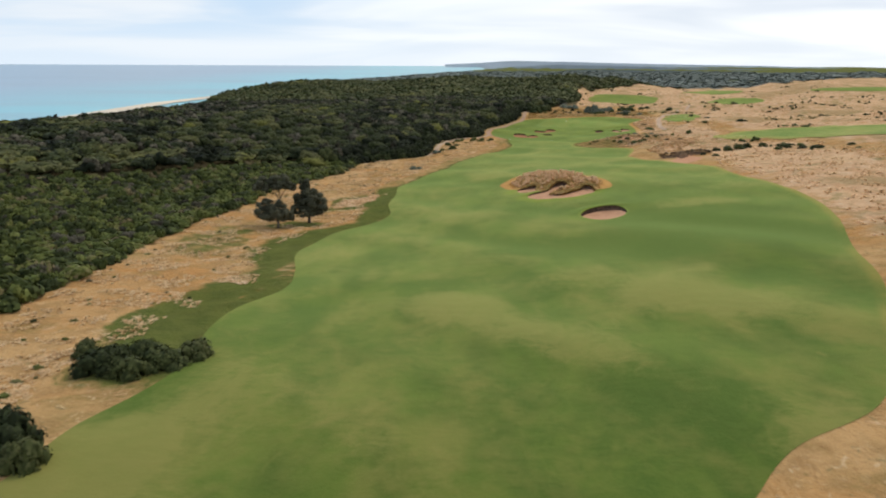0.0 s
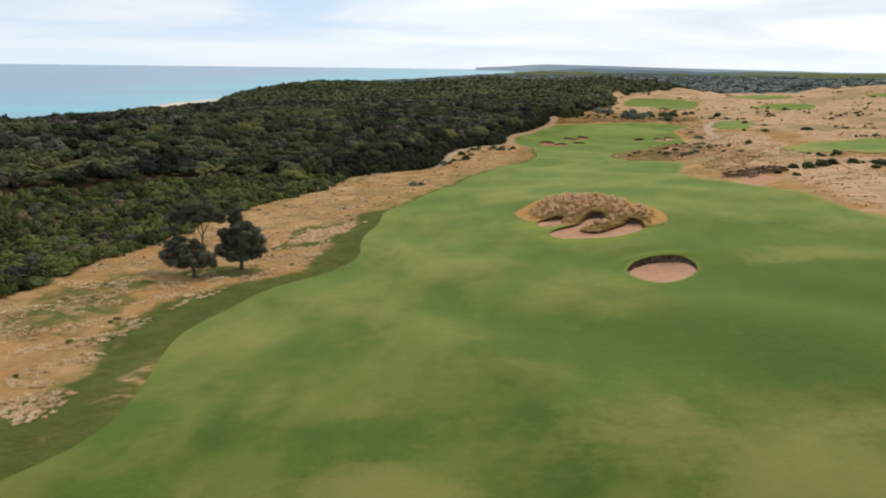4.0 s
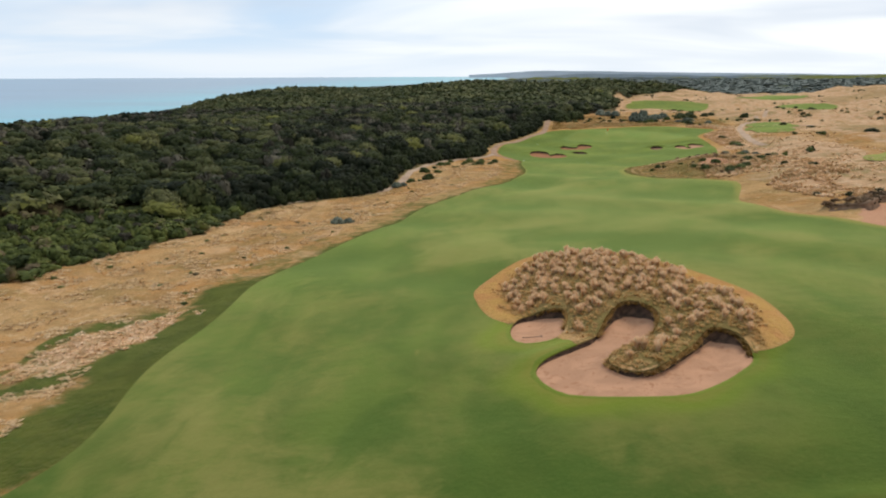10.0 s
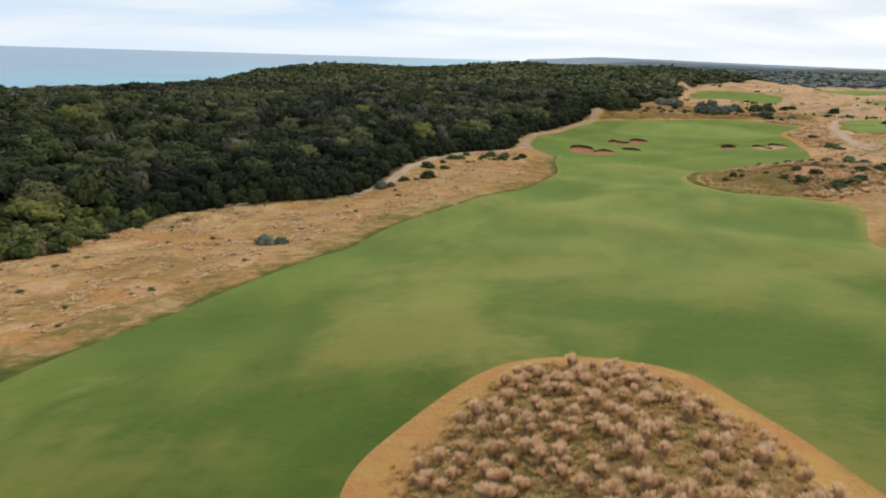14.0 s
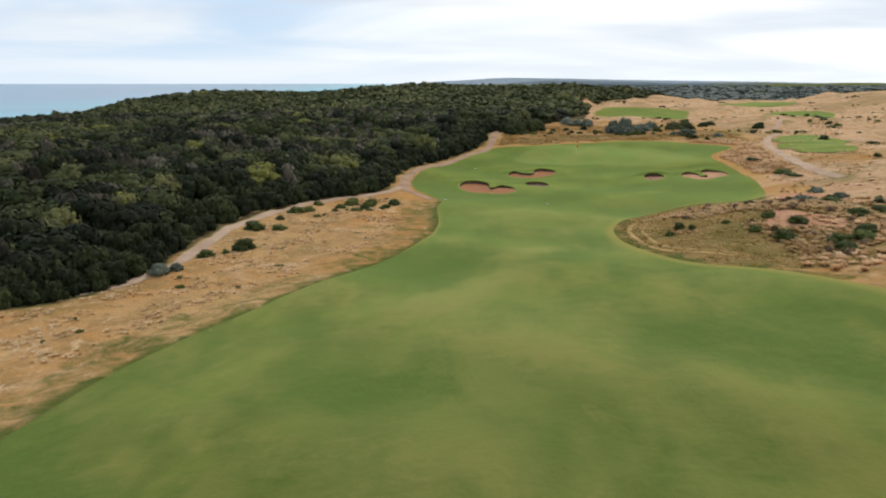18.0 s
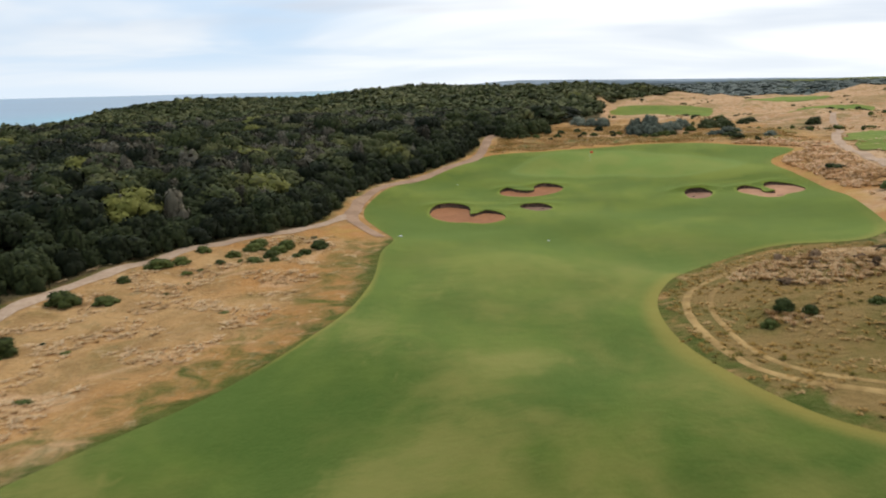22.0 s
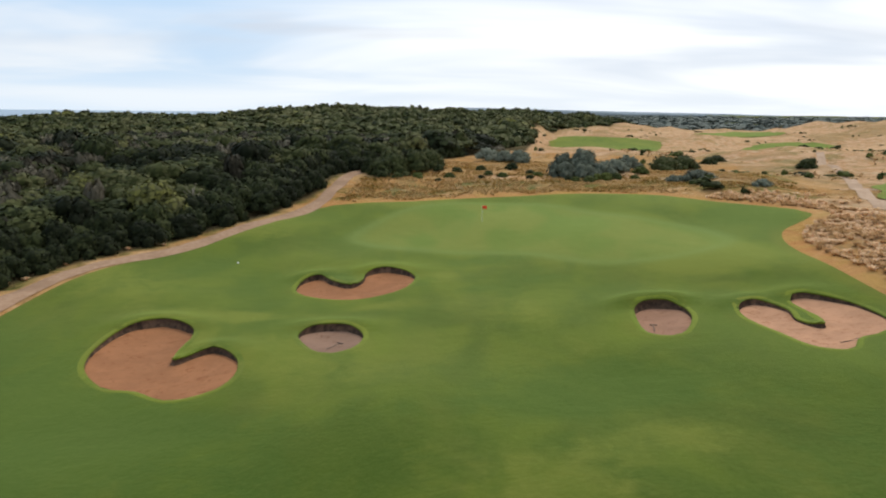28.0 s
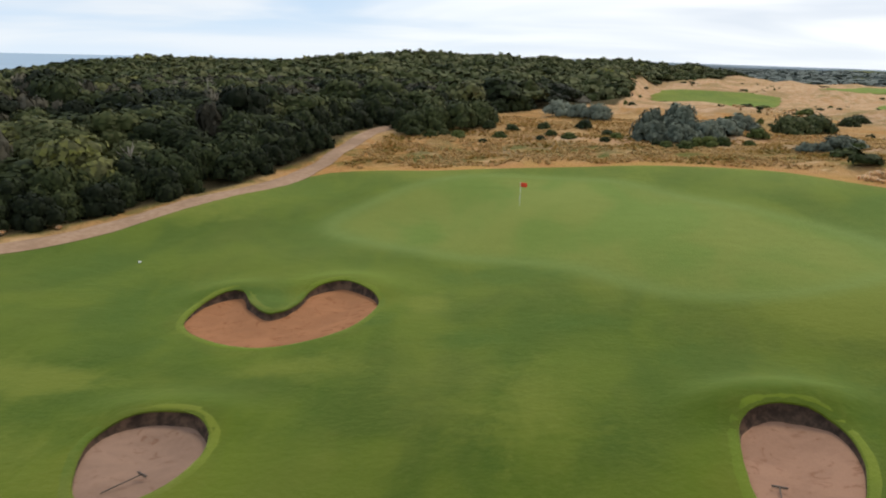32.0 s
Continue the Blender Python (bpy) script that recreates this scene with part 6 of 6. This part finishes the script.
x, y, rng = scatter(31, -58, 34, 60, 384, 4.6, lambda x, y: left_keep(x, y) & (np.sin(x * 0.31 + 2 * np.sin(y * 0.09)) > -0.2))
stand("rough_cushions", "small grey-olive cushion shrubs dotted in the dry rough", HEATH, MIDDLE, x, y, rng, (0.25, 0.7), (0.16, 0.42), rough_height, 0.25, 0.05, 9.0, shift=0.2)


# pale grass clumps on the verge between path and wood
rng = np.random.default_rng(44)
for gy, off in ((426, 2.9), (431.8, 2.9), (437.4, 3.5), (448, 3.0), (413, 3.2), (429.2, 2.6), (430.6, 3.3), (433.2, 2.5), (434.0, 3.1), (440.6, 2.5), (441.6, 3.2), (424, 3.0), (446, 2.8)):
    i = int(np.argmin(np.abs(CART_PATH[:, 1] - gy)))
    d = CART_PATH[i + 1] - CART_PATH[i]
    d /= np.linalg.norm(d)
    px, py = CART_PATH[i] + np.array([-d[1], d[0]]) * (off + rng.uniform(-0.3, 0.9)) + d * rng.uniform(-1.0, 1.0)
    ob = new("verge_tussock", tuft_meshes[rng.integers(5)])
    s = rng.uniform(0.35, 0.7)
    ob.matrix_basis = Matrix.LocRotScale((px, py, float(rough_height(np.array([px]), np.array([py]))[0])), Euler((0, 0, rng.uniform(0, 6.28))), (s * 1.5, s * 1.1, s * 0.7))
    tagged(ob, "pale dry grass clump between path and scrub", "grass tussock", "grass clumps beside the path")


def pale_patch(x, y):
    a = np.hypot((x + 20 - 0.4 * (y - 205)) / 4.4, (y - 205) / 11)
    b = np.hypot((x + 28.5) / 2.4, (y - 113) / 4)
    return (np.minimum(a, b) + 0.25 * np.sin(x * 1.7 + np.sin(y)) < 1.0) & (outside(FAIRWAY_LINE, x, y, 30.0) > 2.0)


x, y, rng = scatter(28, -40, -8, 105, 222, 0.85, pale_patch)
stand("pale_tufts", "pale bleached grass tufts in the dark green semi-rough", TUSSOCK, SMALL, x, y, rng, (0.5, 0.9), (0.15, 0.35), rough_height, 0.15, 0.0, 5.0, shift=0.0)


# ---- sea and distance ----
def build_sea():
    xs, ys = np.concatenate([np.arange(-4900, -700, 150.0), np.arange(-700, 300, 25.0)]), np.arange(-600, 4900, 60.0)
    gx, gy = np.meshgrid(xs, ys)
    r = np.hypot(gx, gy)
    z = SEA_Z + 37 * np.clip((r - 1700) / 3000, 0, 1)
    shallow = np.clip(1 - (shore(gy) - gx) / 700, 0, 1)
    q = np.arange(gx.size).reshape(gx.shape)
    faces = np.stack([q[:-1, :-1], q[:-1, 1:], q[1:, 1:], q[1:, :-1]], -1).reshape(-1, 4)
    me = mesh_of("sea", np.stack([gx.ravel(), gy.ravel(), z.ravel()], -1), faces, SEA, True, {"shallow": shallow.ravel()})
    tagged(new("sea", me), "calm turquoise to grey-blue sea under cloud", "sea", kind="structure")
    line = np.array([(float(shore(t)) - 4, t) for t in np.arange(600, 2400, 30.0)])
    ribbon("beach", line, 34, BEACH, "pale beach at the foot of the wooded coast", "beach", 0, lambda x, y: np.full(np.shape(x), SEA_Z + 1.0))


def ridge(name, label, mat, r, a0, a1, left, right, seed):
    """A far skyline, as a low wall of hills round part of the horizon, its top sinking from left to right."""
    k = 220
    ang = np.radians(np.linspace(a0, a1, k))
    h = np.array([noise.noise((i / 26.0, seed, 0)) + 0.4 * noise.noise((i / 6.0, seed, 4)) + 0.15 * noise.noise((i / 1.6, seed, 7)) for i in range(k)])
    t = left + (right - left) * ease(np.degrees(ang), 5, 34) + 4.0 * h - 18 * ease(np.arange(k), 16, 0)
    lo = np.stack([np.sin(ang) * r, np.cos(ang) * r, np.full(k, -60.0)], -1)
    hi = np.stack([np.sin(ang) * r, np.cos(ang) * r, t], -1)
    back = np.stack([np.sin(ang) * (r + 120), np.cos(ang) * (r + 120), np.full(k, -60.0)], -1)
    v = np.concatenate([lo, hi, back])
    a = np.arange(k - 1)
    faces = np.concatenate([np.stack([a, a + 1, a + 1 + k, a + k], -1), np.stack([a + k, a + 1 + k, a + 1 + 2 * k, a + 2 * k], -1)])
    tagged(new(name, mesh_of(name, v, faces, mat, True)), label, "hills", kind="structure")


build_sea()
# backdrops whose colours already carry the haze
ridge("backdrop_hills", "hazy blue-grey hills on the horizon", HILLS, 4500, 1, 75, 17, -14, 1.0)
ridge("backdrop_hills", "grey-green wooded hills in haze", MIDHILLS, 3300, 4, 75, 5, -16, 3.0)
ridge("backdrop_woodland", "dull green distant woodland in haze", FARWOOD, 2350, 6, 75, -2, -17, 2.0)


# ---- small things on the course ----
def flagstick(x, y):
    z = float(turf(np.array([x]), np.array([y]))[0]) + 0.06
    root = thing("flagstick", "red flag on a thin white pole in the putting green", "golf flag", at=pose(x, y, z))
    v, f = tube([(0, 0, -0.1), (0, 0, 1.1), (0, 0, 2.2)], [0.018, 0.016, 0.012], 8)
    part("pole", mesh_of("pole", v, f, WHITE, True), root, "thin white pole")
    n, rows = 9, 5
    vs = [(0.62 * i / (n - 1), 0.05 * math.sin(i * 0.9 + j * 0.4) * i / n, 2.18 - 0.42 * j / (rows - 1) - 0.05 * i / n) for j in range(rows) for i in range(n)]
    fs = [(j * n + i, j * n + i + 1, (j + 1) * n + i + 1, (j + 1) * n + i) for j in range(rows - 1) for i in range(n - 1)]
    cloth = part("flag", mesh_of("flag", vs, fs, RED, True), root, "red cloth flag")
    m = cloth.modifiers.new("thick", "SOLIDIFY")
    m.thickness = 0.008


def rake(x, y, z, turn):
    root = thing("bunker_rake", "dark wooden bunker rake lying on the sand", "rake", "bunker rakes", at=pose(x, y, z, 0, 0, turn))
    v, f = tube([(0, 0, 0), (0, 0, 0.9), (0, 0, 1.75)], [0.028, 0.026, 0.024], 6)
    v = [(c, a, b + 0.06) for a, b, c in v]
    part("handle", mesh_of("handle", v, f, WOOD, True), root)
    bm = bmesh.new()
    bmesh.ops.create_cube(bm, size=1.0, matrix=Matrix.Translation((1.78, 0, 0.07)) @ Matrix.Diagonal((0.06, 0.56, 0.06, 1)))
    for i in range(9):
        bmesh.ops.create_cone(bm, segments=5, radius1=0.012, radius2=0.005, depth=0.1, cap_ends=True, matrix=Matrix.Translation((1.78, -0.25 + i * 0.0625, 0.0)) @ Matrix.Rotation(math.pi, 4, "X"))
    me = bpy.data.meshes.new("rake_head")
    bm.to_mesh(me)
    bm.free()
    me.materials.append(WOOD)
    part("rake_head", me, root)


def valve_box(x, y, size, label):
    z = float(turf(np.array([x]), np.array([y]))[0])
    root = thing("marker_box", label, "box", at=pose(x, y, z, 0, 0, 20))
    bm = bmesh.new()
    bmesh.ops.create_cube(bm, size=1.0, matrix=Matrix.Translation((0, 0, size * 0.2)) @ Matrix.Diagonal((size, size * 0.8, size * 0.4, 1)))
    bmesh.ops.bevel(bm, geom=bm.edges[:], offset=0.03, segments=2, affect="EDGES")
    me = bpy.data.meshes.new("box_body")
    bm.to_mesh(me)
    bm.free()
    me.materials.append(WHITE)
    part("box_body", me, root)
    bm = bmesh.new()
    bmesh.ops.create_cube(bm, size=1.0, matrix=Matrix.Translation((0, 0, size * 0.43)) @ Matrix.Diagonal((size * 1.06, size * 0.86, size * 0.06, 1)))
    me = bpy.data.meshes.new("lid")
    bm.to_mesh(me)
    bm.free()
    me.materials.append(WHITE)
    part("lid", me, root)


flagstick(78.0, 452.6)
valve_box(58.6, 379.7, 0.3, "small white marker box on the fairway")
valve_box(38.9, 386.4, 0.4, "small white marker box at the end of the path spur")
valve_box(48.2, 436.1, 0.24, "small white marker on mown turf")
for k, rx, ry, turn in ((4, 60.5, 404.9, 58), (1, 22.9, 194.8, 10), (6, 85.2, 403.2, 75), (7, 95.6, 396.4, 20)):
    rake(rx, ry, float(SAND_LEVELS[k](np.array([rx]), np.array([ry]))[0]) + 0.03, turn)
